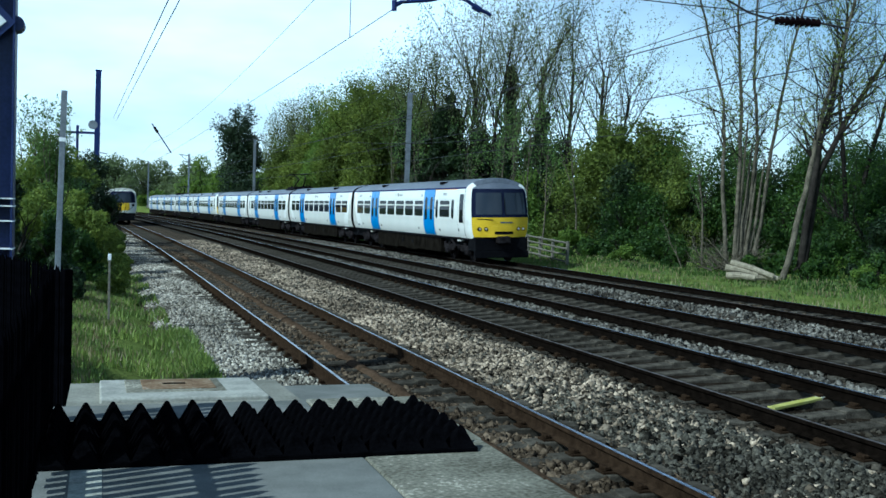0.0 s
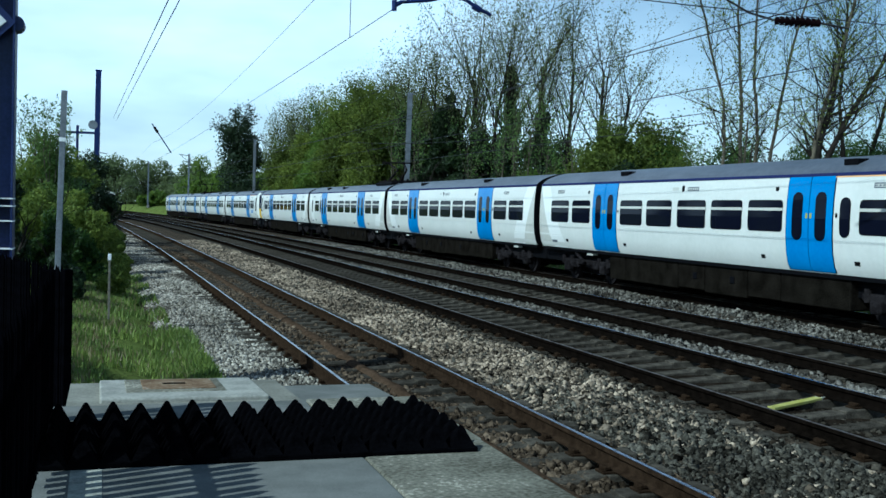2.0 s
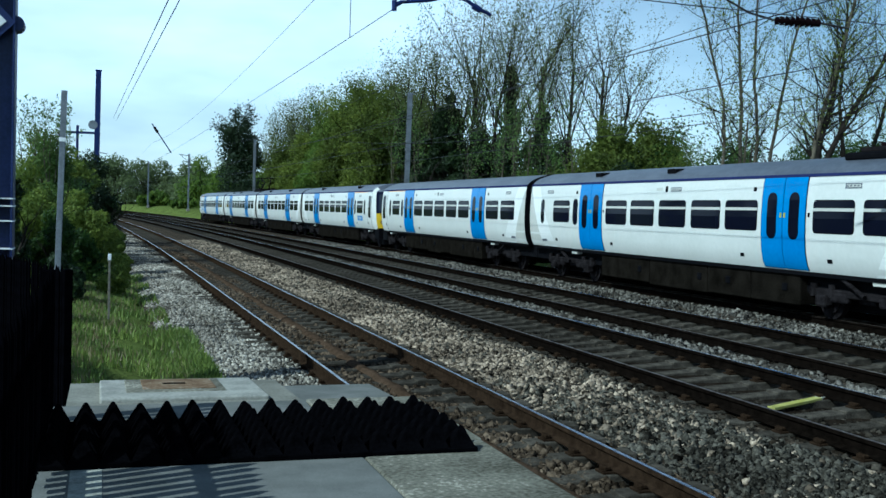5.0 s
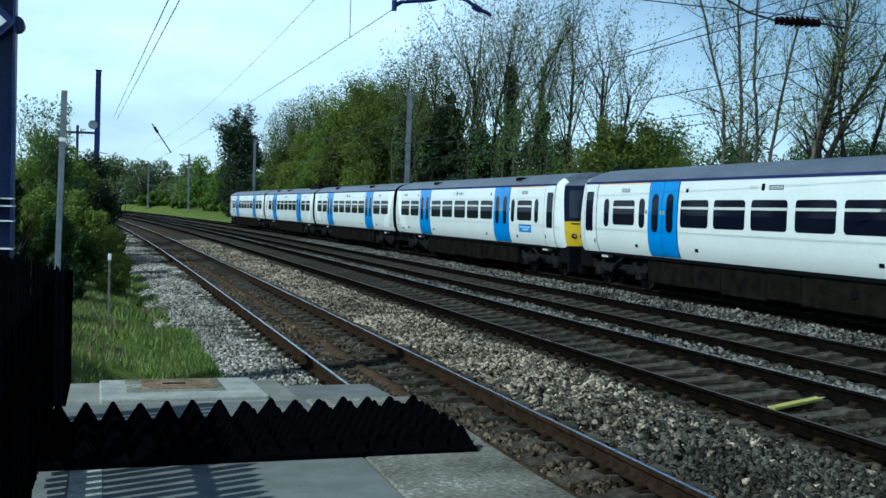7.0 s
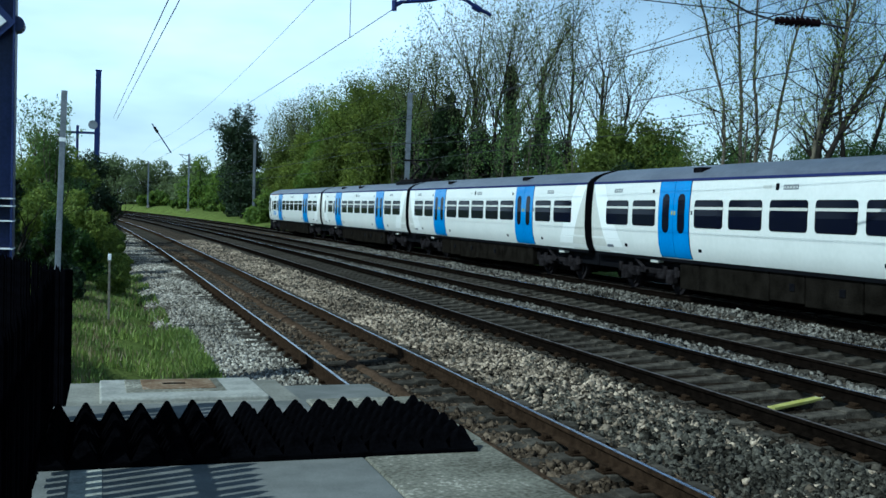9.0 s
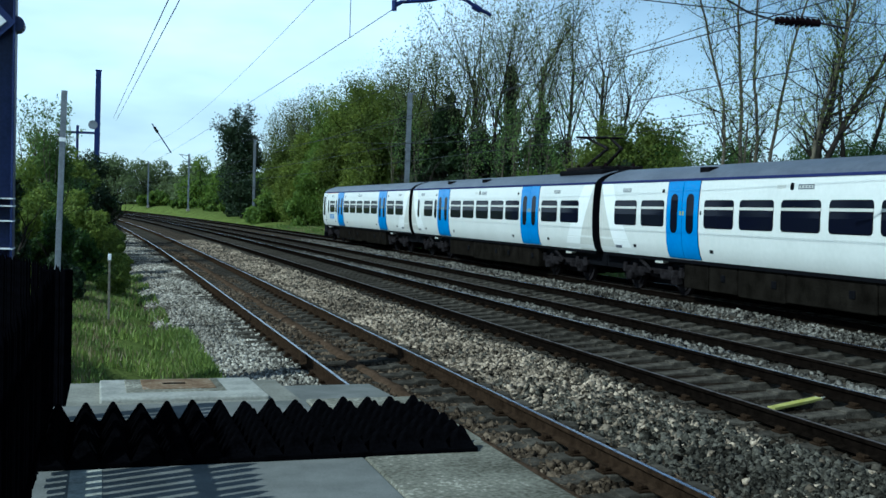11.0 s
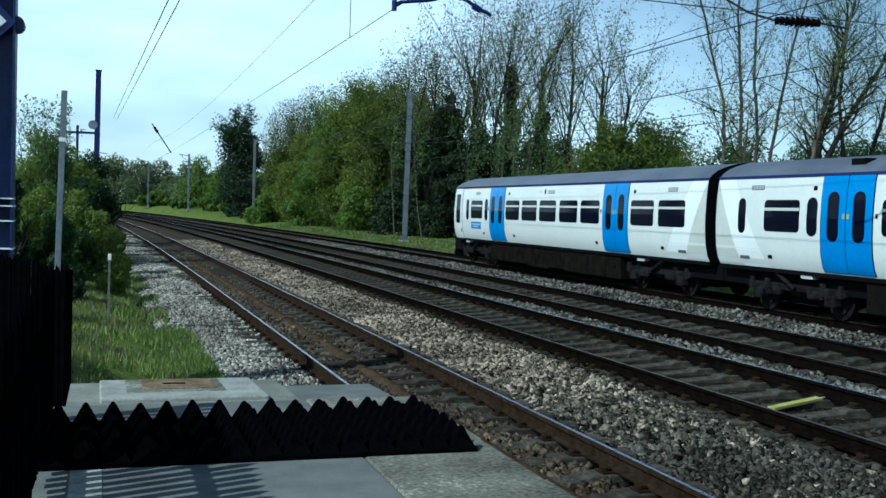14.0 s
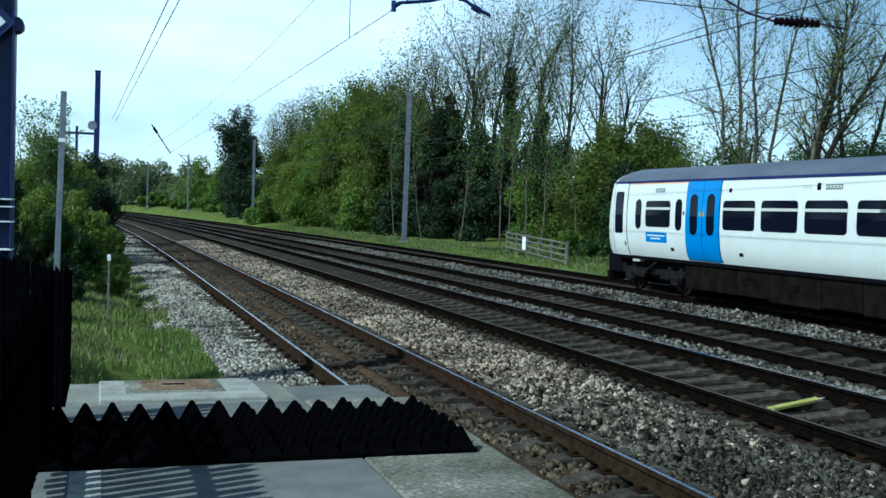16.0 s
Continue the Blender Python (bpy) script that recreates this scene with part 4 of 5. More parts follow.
def build_middle_car(pan):
    """A trailer; one kind has a lavatory window at its tail and a pantograph at its head (low y)."""
    car = empty("train_carriage")
    L = 20.06 / 2
    end = L - 0.22
    car_shell(car, -end, end)
    spans = ((6.1, 7.42), (7.66, 9.02), (9.29, 10.68), (10.95, 12.3), (12.52, 13.86), (15.88, 17.2), (17.46, 18.85))
    if not pan:
        spans = spans[:5] + ((15.88, 17.2), (17.46, 18.85))
    for sx in (-1, 1):
        for a, b in spans:
            window(car, sx, L - b, L - a)
        door_pair(car, sx, L - 5.83, L - 4.26)
        door_pair(car, sx, *((L - 15.62, L - 14.04) if pan else (L - 15.65, L - 14.04)))
        if pan:
            slim_window(car, sx, L - 1.48, L - 1.18)
            window(car, sx, L - 3.51, L - 2.22)
            slim_window(car, sx, L - 4.12, L - 3.77)
        else:
            window(car, sx, L - 2.55, L - 1.2)
            window(car, sx, L - 4.1, L - 2.82)
        badge(car, sx, L - 10.0)
        livery_end(car, sx, end)
        livery_end(car, sx, -end)
    for s in (-1, 1):
        part("gangway", boxed(-0.72, 0.72, *sorted((s * (end - 0.02), s * L)), 0.6, 3.3, 0.03), TRAIN_BLACK, car)
        part("end_seal", end_wall(s * (end + 0.003), s * (end + 0.03)), TRAIN_BLACK, car)
        bogie(car, s * 7.1)
    underframe(car, -5.2, 5.2, 8 if pan else 11)
    centre_sill(car, -L, L)
    roof_vents(car, (-4.2, 4.4) if not pan else (0.6, 5.0))
    if pan:
        y = -L + 1.9
        p = part("pantograph", boxed(-0.75, 0.75, y - 1.0, y + 1.6, 3.60, 3.70, 0.02), BOGIE, car, "dark pantograph raised to the wire")
        for sx in (-0.5, 0.5):
            for q in (-0.8, 0.2, 1.2):
                part("insulator", tube(bmesh.new(), (sx, y + q, 3.55), (sx, y + q, 3.80), 0.07, 0.05, 10), BROWN_INS, p)
            part("lower_arm", tube(bmesh.new(), (sx * 0.7, y + 1.0, 3.70), (sx * 0.5, y - 0.45, 4.28), 0.06, 0.05), BOGIE, p)
            part("upper_arm", tube(bmesh.new(), (sx * 0.5, y - 0.45, 4.28), (sx * 0.9, y + 0.75, 4.70), 0.05, 0.04), BOGIE, p)
        part("collector_head", tube(tube(bmesh.new(), (-0.8, y + 0.75, 4.70), (0.8, y + 0.75, 4.70), 0.04), (-0.8, y + 0.5, 4.69), (0.8, y + 0.5, 4.69), 0.03), BOGIE, p)
        part("roof_well", boxed(-0.85, 0.85, y - 1.3, y + 2.0, 3.42, 3.60, 0.06), TRAIN_BLACK, car)
    return car


TRAIN_LABELS = ("white electric train carriage with blue doors and yellow cab front",
                "white electric train carriage with blue sliding doors",
                "white electric train carriage with blue doors and roof pantograph",
                "white trailing train carriage with blue doors and cab")
CAB, MID, PAN = build_cab_car(), build_middle_car(False), build_middle_car(True)
CARS = [CAB, MID, PAN, copy_thing(CAB, pose(0, 0, 0)), copy_thing(CAB, pose(0, 0, 0)), copy_thing(MID, pose(0, 0, 0)), copy_thing(PAN, pose(0, 0, 0)),
        copy_thing(CAB, pose(0, 0, 0))]
for _i, _c in enumerate(CARS):
    tagged(_c, TRAIN_LABELS[_i % 4], "train carriage", "carriages of the passing passenger train")
for _c, _sx in ((CARS[4], -1), (CARS[7], 1)):
    _o = part("operator_panel", side_panel(_sx, -7.36, -6.22, 1.46, 1.74, 0.01, 0.006), TRAIN_BLUE, _c, "blue operator panel with white lines")
    for _z, _a, _b in ((1.645, -7.26, -6.32), (1.56, -7.1, -6.55)):
        part("panel_bar", side_panel(_sx, _a, _b, _z - 0.018, _z + 0.018, 0.004, 0.012), TRAIN_WHITE, _o)
LENGTHS = [20.89, 20.06, 20.06, 20.89] * 2


def build_far_train():
    """The receding train's last carriage, cab end towards the station (low y)."""
    car = empty("departing_train_carriage")
    tagged(car, "white departing train carriage with yellow and black cab end", "train carriage")
    bm, rings = loft((-9.6, 10.0), PROFILE)
    for r in rings:
        bm.faces.new(r)
    part("body", bm, TRAIN_WHITE, car)
    bm, rings = loft((-9.6, 10.0), ROOF)
    for r in rings:
        bm.faces.new(r)
    part("roof", bm, TRAIN_CREAM, car, "", True)
    vs = (0, 0.3, 0.55, 0.75, 0.9, 1.0)
    cab = part("cab_side", nose_side(-1, vs), TRAIN_WHITE, car, "white wraparound cab side", True)
    part("cab_side", nose_side(1, vs), TRAIN_WHITE, car, "white wraparound cab side", True)
    part("cab_roof", nose_shell(ROOF, vs), TRAIN_WHITE, cab, "", True)
    part("front_panel", face_patch(-1, 1, 1.02, 1.30, 0.0), TRAIN_WHITE, cab, "", True)
    part("yellow_panel", face_patch(-0.8, 0.55, 1.30, 2.05, 0.01), TRAIN_YELLOW, cab, "yellow warning panel", True)
    part("side_panel", face_patch(-1, 1, 1.30, 2.05, 0.0), TRAIN_WHITE, cab, "", True)
    part("windscreen_surround", face_patch(-1, 1, 2.05, 3.35, 0.0), TRAIN_NOSE, cab, "", True)
    part("windscreen", face_patch(-0.7, 0.7, 2.12, 3.1, 0.012), SCREEN, cab, "", True)
    part("brow", face_patch(-1, 1, 3.35, 3.545, 0.0), TRAIN_WHITE, cab, "", True)
    for sx in (-1, 1):
        part("headlight", face_patch(sx * 0.82 - 0.1, sx * 0.82 + 0.1, 1.7, 1.95, 0.016, 2, 2), TRAIN_BLACK, cab)
        for y in np.arange(-7.0, 9.0, 1.9):
            part("window", side_panel(sx, y, y + 1.3, 1.98, 2.75, 0.1, 0.008), GLASS, car)
    part("valance", boxed(-1.15, 1.15, -10.3, -9.4, 0.3, 1.05, 0.05), TRAIN_BLACK, car, "black valance and coupler")
    bogie(car, -7.1)
    bogie(car, 7.1)
    underframe(car, -5.0, 5.0, 21)
    return car


FAR_TRAIN = build_far_train()


# ---- plants ----
def quick_mesh(name, verts, quads, material):
    """A mesh from numpy arrays of points and four-cornered faces."""
    me = bpy.data.meshes.new(name)
    nv, nf = len(verts), len(quads)
    me.vertices.add(nv)
    me.vertices.foreach_set("co", np.asarray(verts, dtype=np.float32).ravel())
    me.loops.add(nf * 4)
    me.loops.foreach_set("vertex_index", np.asarray(quads, dtype=np.int32).ravel())
    me.polygons.add(nf)
    me.polygons.foreach_set("loop_start", np.arange(0, nf * 4, 4, dtype=np.int32))
    me.update(calc_edges=True)
    me.materials.append(material)
    return me


def leaves_mesh(points, size, rng, material, name="foliage", spread=0.4, outward=None):
    """One small pointed leaf clump (a bent four-cornered blade) at each point."""
    n = len(points)
    u = rng.normal(size=(n, 3))
    u /= np.linalg.norm(u, axis=1)[:, None]
    w = rng.normal(size=(n, 3))
    if outward is not None:
        w = w * 0.6 + outward
        u = np.cross(w, u)
        u /= np.linalg.norm(u, axis=1)[:, None] + 1e-9
    v = np.cross(u, w)
    v /= np.linalg.norm(v, axis=1)[:, None] + 1e-9
    k = size * rng.uniform(0.55, 1.35, size=(n, 1))
    bend = np.cross(u, v) * k * 0.25
    pts = np.stack([points - u * k, points + v * k * 0.5 + bend, points + u * k, points - v * k * 0.5 + bend], axis=1).reshape(-1, 3)
    return quick_mesh(name, pts, np.arange(4 * n).reshape(n, 4), material)


class Wood:
    """Collects tapered limbs and turns them into one mesh."""

    def __init__(self):
        self.v, self.f, self.tips, self.n = [], [], [], 0

    def limb(self, a, b, ra, rb, sides):
        d = (b - a).normalized()
        e = d.cross(Vector((0.3, 0.9, 0.2))).normalized()
        g = d.cross(e)
        for p, r in ((a, ra), (b, rb)):
            for i in range(sides):
                t = 2 * math.pi * i / sides
                self.v.append(p + (e * math.cos(t) + g * math.sin(t)) * r)
        for i in range(sides):
            j = (i + 1) % sides
            self.f.append((self.n + i, self.n + j, self.n + sides + j, self.n + sides + i))
        self.n += 2 * sides

    def grow(self, rng, p, d, length, r, level, deep, bend=0.16, up=0.12, kids=3, angle=0.6):
        steps = 6 if level == 0 else 4 if level == 1 else 3
        for i in range(steps):
            d = (d + Vector((rng.gauss(0, bend), rng.gauss(0, bend), rng.gauss(0, bend * 0.5) + up))).normalized()
            q = p + d * (length / steps)
            rb = r * (1 - 0.62 / steps) if level == 0 else r * (1 - 0.8 / steps)
            self.limb(p, q, r, rb, 6 if level == 0 else 4 if level == 1 else 3)
            if level >= deep - 1:
                self.tips.append(q)
            if level < deep and (i >= steps * 0.3 or level > 0):
                for _ in range(kids if level == 0 else 2):
                    side = Vector((rng.gauss(0, 1), rng.gauss(0, 1), rng.gauss(0, 0.35)))
                    side = (side - d * side.dot(d)).normalized()
                    self.grow(rng, q, (d + side * angle * rng.uniform(0.6, 1.3)).normalized(), length * rng.uniform(0.34, 0.52), rb * rng.uniform(0.38, 0.55), level + 1, deep,
                              bend * 1.2, up * 0.7, kids, angle)
            p, r = q, rb

    def mesh(self, material):
        return quick_mesh("branches", np.array([tuple(q) for q in self.v]), np.array([f for f in self.f]), material)


LEAF = {
    "green": leaf_mat("green_leaves", (0.04, 0.075, 0.012), (0.20, 0.27, 0.038), (0.11, 0.17, 0.023), 0.45),
    "olive": leaf_mat("olive_leaves", (0.035, 0.052, 0.009), (0.21, 0.255, 0.04), (0.10, 0.13, 0.021), 0.45),
    "spring": leaf_mat("spring_leaves", (0.07, 0.10, 0.016), (0.30, 0.35, 0.06), (0.16, 0.20, 0.032), 0.5),
    "grey": leaf_mat("grey_green_leaves", (0.06, 0.075, 0.03), (0.20, 0.22, 0.085), (0.12, 0.14, 0.05), 0.4),
    # the wood's shadow gaps are put into this leaf colour
    "shade": leaf_mat("shade_tinted_leaves", (0.010, 0.026, 0.004), (0.09, 0.145, 0.016), (0.03, 0.062, 0.008), 0.4),
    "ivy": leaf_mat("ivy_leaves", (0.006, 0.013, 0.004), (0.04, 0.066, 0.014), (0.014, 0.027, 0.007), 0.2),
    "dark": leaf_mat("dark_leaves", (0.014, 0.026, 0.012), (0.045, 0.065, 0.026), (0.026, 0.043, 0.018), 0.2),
    # distance haze is mixed into this pale leaf colour
    "far": leaf_mat("haze_paled_leaves", (0.08, 0.10, 0.045), (0.19, 0.23, 0.09), (0.13, 0.165, 0.065), 0.45),
    "light": leaf_mat("light_leaves", (0.06, 0.10, 0.02), (0.17, 0.24, 0.06), (0.10, 0.16, 0.035)),
    "low": leaf_mat("weed_leaves", (0.07, 0.105, 0.018), (0.32, 0.37, 0.065), (0.17, 0.22, 0.036), 0.5),
}


def level_at(x, y):
    return ground_height(x - (float(np.interp(y, Y_ALL, X_ALL)) if y > 0 else 0.0), y)


def lobes(rng, x, y, z0, top, r, n, squash=0.9):
    """Centres and radii of the uneven masses that make up a crown or bush."""
    out = []
    h = top - z0
    for _ in range(n):
        t = rng.uniform(0.06, 0.9)
        w = math.sin(math.pi * min(0.94, 0.22 + t * 0.74)) * r
        a, q = rng.uniform(0, 2 * math.pi), math.sqrt(rng.random()) * 0.75
        lr = rng.uniform(0.26, 0.5) * min(r, h * 0.55) * (1.1 - 0.35 * t)
        out.append((x + math.cos(a) * w * q, y + math.sin(a) * w * q * squash, z0 + h * t * (1 - 0.05) - lr * (0.35 if t > 0.6 else 0), lr))
    out.append((x, y, top - 0.28 * r, 0.3 * r))
    return out


def crown_points(ls, count, nrng, hollow=0.45):
    w = np.array([q[3] ** 2 for q in ls])
    pick = nrng.choice(len(ls), size=count, p=w / w.sum())
    c = np.array([q[:3] for q in ls])[pick]
    r = np.array([q[3] for q in ls])[pick]
    d = nrng.normal(size=(count, 3))
    d /= np.linalg.norm(d, axis=1)[:, None]
    k = (hollow + (1.12 - hollow) * nrng.random(count) ** 0.6) * r * (1 + 0.25 * np.sin(d[:, 0] * 7 + pick) * np.cos(d[:, 2] * 6))
    return c + d * k[:, None], d


def bush(kind, x, y, top, r, seed, count=5200, name="bush", label="", size=None):
    rng, nrng = random.Random(seed), np.random.default_rng(seed)
    z0 = level_at(x, y) - 0.1
    t = empty(name, pose(x, y, z0))
    tagged(t, label or {"green": "dense green leafy bush beside the line", "ivy": "dark ivy-covered thicket in shade", "shade": "tangled green undergrowth and bramble, shade in its leaf colour", "olive": "olive-green leafy shrub at the wood's edge",
                        "light": "pale green sprouting shrub with bare tips", "low": "low green weeds and brambles", "far": "hazy green distant trees"}.get(kind, "leafy green bush"),
           {"low": "weeds", "far": "trees"}.get(kind, "bush"), "trackside bushes")
    w = Wood()
    for i in range(5 if kind != "low" else 2):
        a = rng.uniform(0, 6.28)
        w.grow(rng, Vector((math.cos(a) * r * 0.2, math.sin(a) * r * 0.2, 0)), Vector((math.cos(a) * 0.3, math.sin(a) * 0.3, 1)).normalized(), (top - z0) * rng.uniform(0.4, 0.65),
               0.02 + 0.012 * (top - z0), 0, 1, 0.2, 0.1, 2)
    tagged(part("stem_tangle", w.mesh(BARK), None, t), kind="stuff")
    ls = lobes(rng, 0, 0, 0, top - z0, r, 16 if top - z0 > 1.4 else 6)
    pts, d = crown_points(ls, count, nrng)
    pts[:, 2] = np.maximum(pts[:, 2], 0.02)
    sz = size or max(0.05, 0.0011 * y + 0.035)
    part("foliage", leaves_mesh(pts, sz, nrng, LEAF[kind], outward=d), None, t)
    if kind in ("light",):
        tw = Wood()
        for _ in range(12):
            a = rng.uniform(0, 6.28)
            tw.grow(rng, Vector((math.cos(a) * r * 0.5, math.sin(a) * r * 0.5, (top - z0) * 0.6)), Vector((0, 0, 1)), (top - z0) * rng.uniform(0.3, 0.55), 0.02, 1, 2, 0.15, 0.2, 2)
        part("shoot_tangle", tw.mesh(BARK_PALE), None, t)
        p = np.repeat(np.array([tuple(q) for q in tw.tips]), 5, axis=0)
        part("young_leaves", leaves_mesh(p + nrng.normal(scale=0.08, size=p.shape), 0.06, nrng, LEAF["light"]), None, t)
    return t


def tree(kind, x, y, top, r, seed, ivy=0.0, leaf=None, count=3, fan=0.55, trunks=1, size=None, label=""):
    rng, nrng = random.Random(seed), np.random.default_rng(seed)
    z0 = level_at(x, y) - 0.15
    h = top - z0
    t = empty("tree", pose(x, y, z0))
    tagged(t, label, "tree", "trees of the trackside wood")
    w = Wood()
    for i in range(trunks):
        a = rng.uniform(0, 6.28)
        lean = Vector((math.cos(a) * 0.12 * (trunks > 1), math.sin(a) * 0.12 * (trunks > 1), 1)).normalized()
        w.grow(rng, Vector((math.cos(a) * 0.4 * (trunks > 1), math.sin(a) * 0.4 * (trunks > 1), 0)), lean, h * 0.66, 0.009 * h + 0.03, 0, 3, 0.06, 0.14, 3, fan)
    part("trunk", w.mesh(BARK), None, t, "bare branching trunk" if kind in ("sparse", "bare") else "")
    tips = np.array([tuple(q) for q in w.tips])
    if leaf:
        p = np.repeat(tips, count, axis=0)
        p = p + nrng.normal(scale=0.22 if kind == "sparse" else 0.55, size=p.shape)
        part("crown", leaves_mesh(p, size or 0.14, nrng, LEAF[leaf]), None, t, "sparse young spring leaves" if kind == "sparse" else "")
    if ivy:
        n = 9000
        hh = nrng.random(n) ** 0.8 * h * ivy
        a = nrng.random(n) * 6.283
        rr = (0.3 + 0.85 * nrng.random(n)) * (1.2 - 0.8 * hh / (h * ivy)) * (1 + 0.35 * np.sin(hh * 2.1 + a * 2))
        # keep the ivy round the trunk's own line
        axis = np.array([tuple(q) for q in w.v[:12 * 6]])
        cx = np.interp(hh, np.sort(axis[:, 2]), axis[np.argsort(axis[:, 2]), 0])
        cy = np.interp(hh, np.sort(axis[:, 2]), axis[np.argsort(axis[:, 2]), 1])
        p = np.stack([cx + np.cos(a) * rr, cy + np.sin(a) * rr, hh], axis=1)
        part("ivy", leaves_mesh(p, 0.13, nrng, LEAF["ivy"]), None, t, "dark ivy on the trunk")
    return t


def leafy_tree(kind, x, y, top, r, seed, label, count=9000, size=0.2):
    """A tree whose crown is a mass of leaves with gaps."""
    rng, nrng = random.Random(seed), np.random.default_rng(seed)
    z0 = level_at(x, y) - 0.15
    h = top - z0
    t = empty("tree", pose(x, y, z0))
    tagged(t, label, "tree", "trees of the trackside wood")
    w = Wood()
    w.grow(rng, Vector((0, 0, 0)), Vector((0, 0, 1)), h * 0.62, 0.010 * h + 0.05, 0, 3, 0.06, 0.14, 3, 0.5)
    part("trunk", w.mesh(BARK), None, t)
    ls = [(q[0], q[1], q[2], q[3] * 0.9) for q in lobes(rng, 0, 0, h * 0.08, h * 0.97, r * 1.3, 40)]
    pts, d = crown_points(ls, count, nrng, 0.3)
    tips = np.repeat(np.array([tuple(q) for q in w.tips]), 4, axis=0)
    pts = np.concatenate([pts, tips + nrng.normal(scale=0.3, size=tips.shape)])
    part("crown", leaves_mesh(pts, size, nrng, LEAF[kind]), None, t)
    return t


def dome_tree(kind, x, y, top, r, seed, label):
    """A tree whose many fine upright twigs fan out into a rounded head, thinly leaved at the top."""
    rng, nrng = random.Random(seed), np.random.default_rng(seed)
    z0 = level_at(x, y) - 0.15
    h = top - z0
    t = empty("tree", pose(x, y, z0))
    tagged(t, label, "tree", "trees of the trackside wood")
    w = Wood()
    for i in range(7):
        a = 2.4 * i
        out = 0.10 + 0.16 * (i % 3)
        w.grow(rng, Vector((math.cos(a) * 0.3, math.sin(a) * 0.3, 0)), Vector((math.cos(a) * out, math.sin(a) * out, 1)).normalized(), h * rng.uniform(0.54, 0.64), 0.10, 0, 2, 0.05, 0.10, 3, 0.42)
    part("trunk", w.mesh(BARK), None, t, "many fine upright limbs")
    n = 15000
    d = nrng.normal(size=(n, 3))
    d /= np.linalg.norm(d, axis=1)[:, None]
    k = nrng.random(n) ** 0.4
    z = h * 0.60 + d[:, 2] * k * h * 0.40
    wave = 1 + 0.14 * np.sin(d[:, 0] * 9 + seed) * np.cos(d[:, 1] * 8)
    p = np.stack([d[:, 0] * k * r * wave, d[:, 1] * k * r * wave, z * (1 - 0.03 * (1 - wave))], 1)
    p = p[nrng.random(n) < np.clip(1.25 - 0.8 * (p[:, 2] / h), 0.3, 1)]
    tips = np.repeat(np.array([tuple(q) for q in w.tips]), 2, axis=0)
    p = np.concatenate([p, tips + nrng.normal(scale=0.22, size=tips.shape)])
    p = p[(p[:, 0] / r) ** 2 + (p[:, 1] / r) ** 2 + ((p[:, 2] - 0.6 * h) / (0.41 * h)) ** 2 < 1.1]
    part("crown", leaves_mesh(p, 0.105, nrng, LEAF[kind]), None, t, "thin young leaves")
    return t


# the wood on the far side, from the distance towards the station
leafy_tree("dark", 18.9, 150, 14.8, 2.7, 211, "tall dark evergreen tree behind a mast", 12000, 0.17)
for _i, (_k, _x, _y, _t, _r) in enumerate((("grey", 23.4, 140, 16.6, 3.3), ("grey", 25.2, 132, 17.6, 3.4), ("spring", 27.4, 126, 17.0, 3.4), ("spring", 29.0, 119, 17.4, 3.3),
                                           ("grey", 30.2, 113, 18.6, 3.2), ("grey", 32.3, 109, 20.4, 3.4))):
    dome_tree(_k, _x, _y, _t, _r, 12 + _i, "round-topped tree with fine twigs and young spring leaves")
for _i, (_k, _x, _y, _t, _r) in enumerate((("olive", 21.4, 131, 9.6, 2.4), ("spring", 22.6, 124, 11.2, 2.6), ("green", 22.9, 115, 9.6, 2.7), ("olive", 24.6, 112, 12.0, 2.6),
                                           ("spring", 26.4, 108, 15.6, 2.8), ("olive", 26.6, 101, 13.4, 2.3), ("olive", 28.6, 106, 15.6, 2.7), ("green", 24.9, 119, 13.4, 2.8), ("olive", 30.0, 101, 14.0, 2.5), ("olive", 26.8, 122, 14.4, 2.8))):
    leafy_tree(_k, _x, _y, _t, _r, 30 + _i, "leafy young tree at the wood's edge", 17000, 0.13)
for _i, (_x, _y, _t, _v) in enumerate(((26.6, 91, 16.4, 0.66), (28.2, 88.5, 17.2, 0.64), (29.8, 88, 18.0, 0.63), (31.0, 87, 18.6, 0.66), (32.3, 86, 20.0, 0.74), (33.7, 86, 19.6, 0.54),
                                       (35.2, 82, 18.4, 0.58))):
    tree("sparse", _x, _y, _t, 4, 60 + _i, _v, "grey", 1, 0.5, 1, 0.10, "tall nearly bare tree with ivy-clad trunk")
for _i, (_x, _y, _t) in enumerate(((35.4, 96, 22.5), (37.8, 95, 24.5), (40.4, 94, 25.0), (43.2, 95, 25.0), (46.2, 94, 24.0), (48.8, 95, 20.5))):
    tree("sparse", _x, _y, _t, 4, 80 + _i, 0.0, "grey", 1, 0.62, 1, 0.11, "tall slender tree with few young leaves")
leafy_tree("olive", 38.2, 76, 9.4, 4.2, 21, "round olive-green tree at the wood's edge", 22000, 0.14)
leafy_tree("olive", 42.6, 78, 9.6, 3.6, 23, "round olive-green tree at the wood's edge", 20000, 0.14)
tree("bare", 70.8, 120, 13.0, 3, 22, 0, "far", 2, 0.7, 1, 0.12, "small bare tree against the sky")
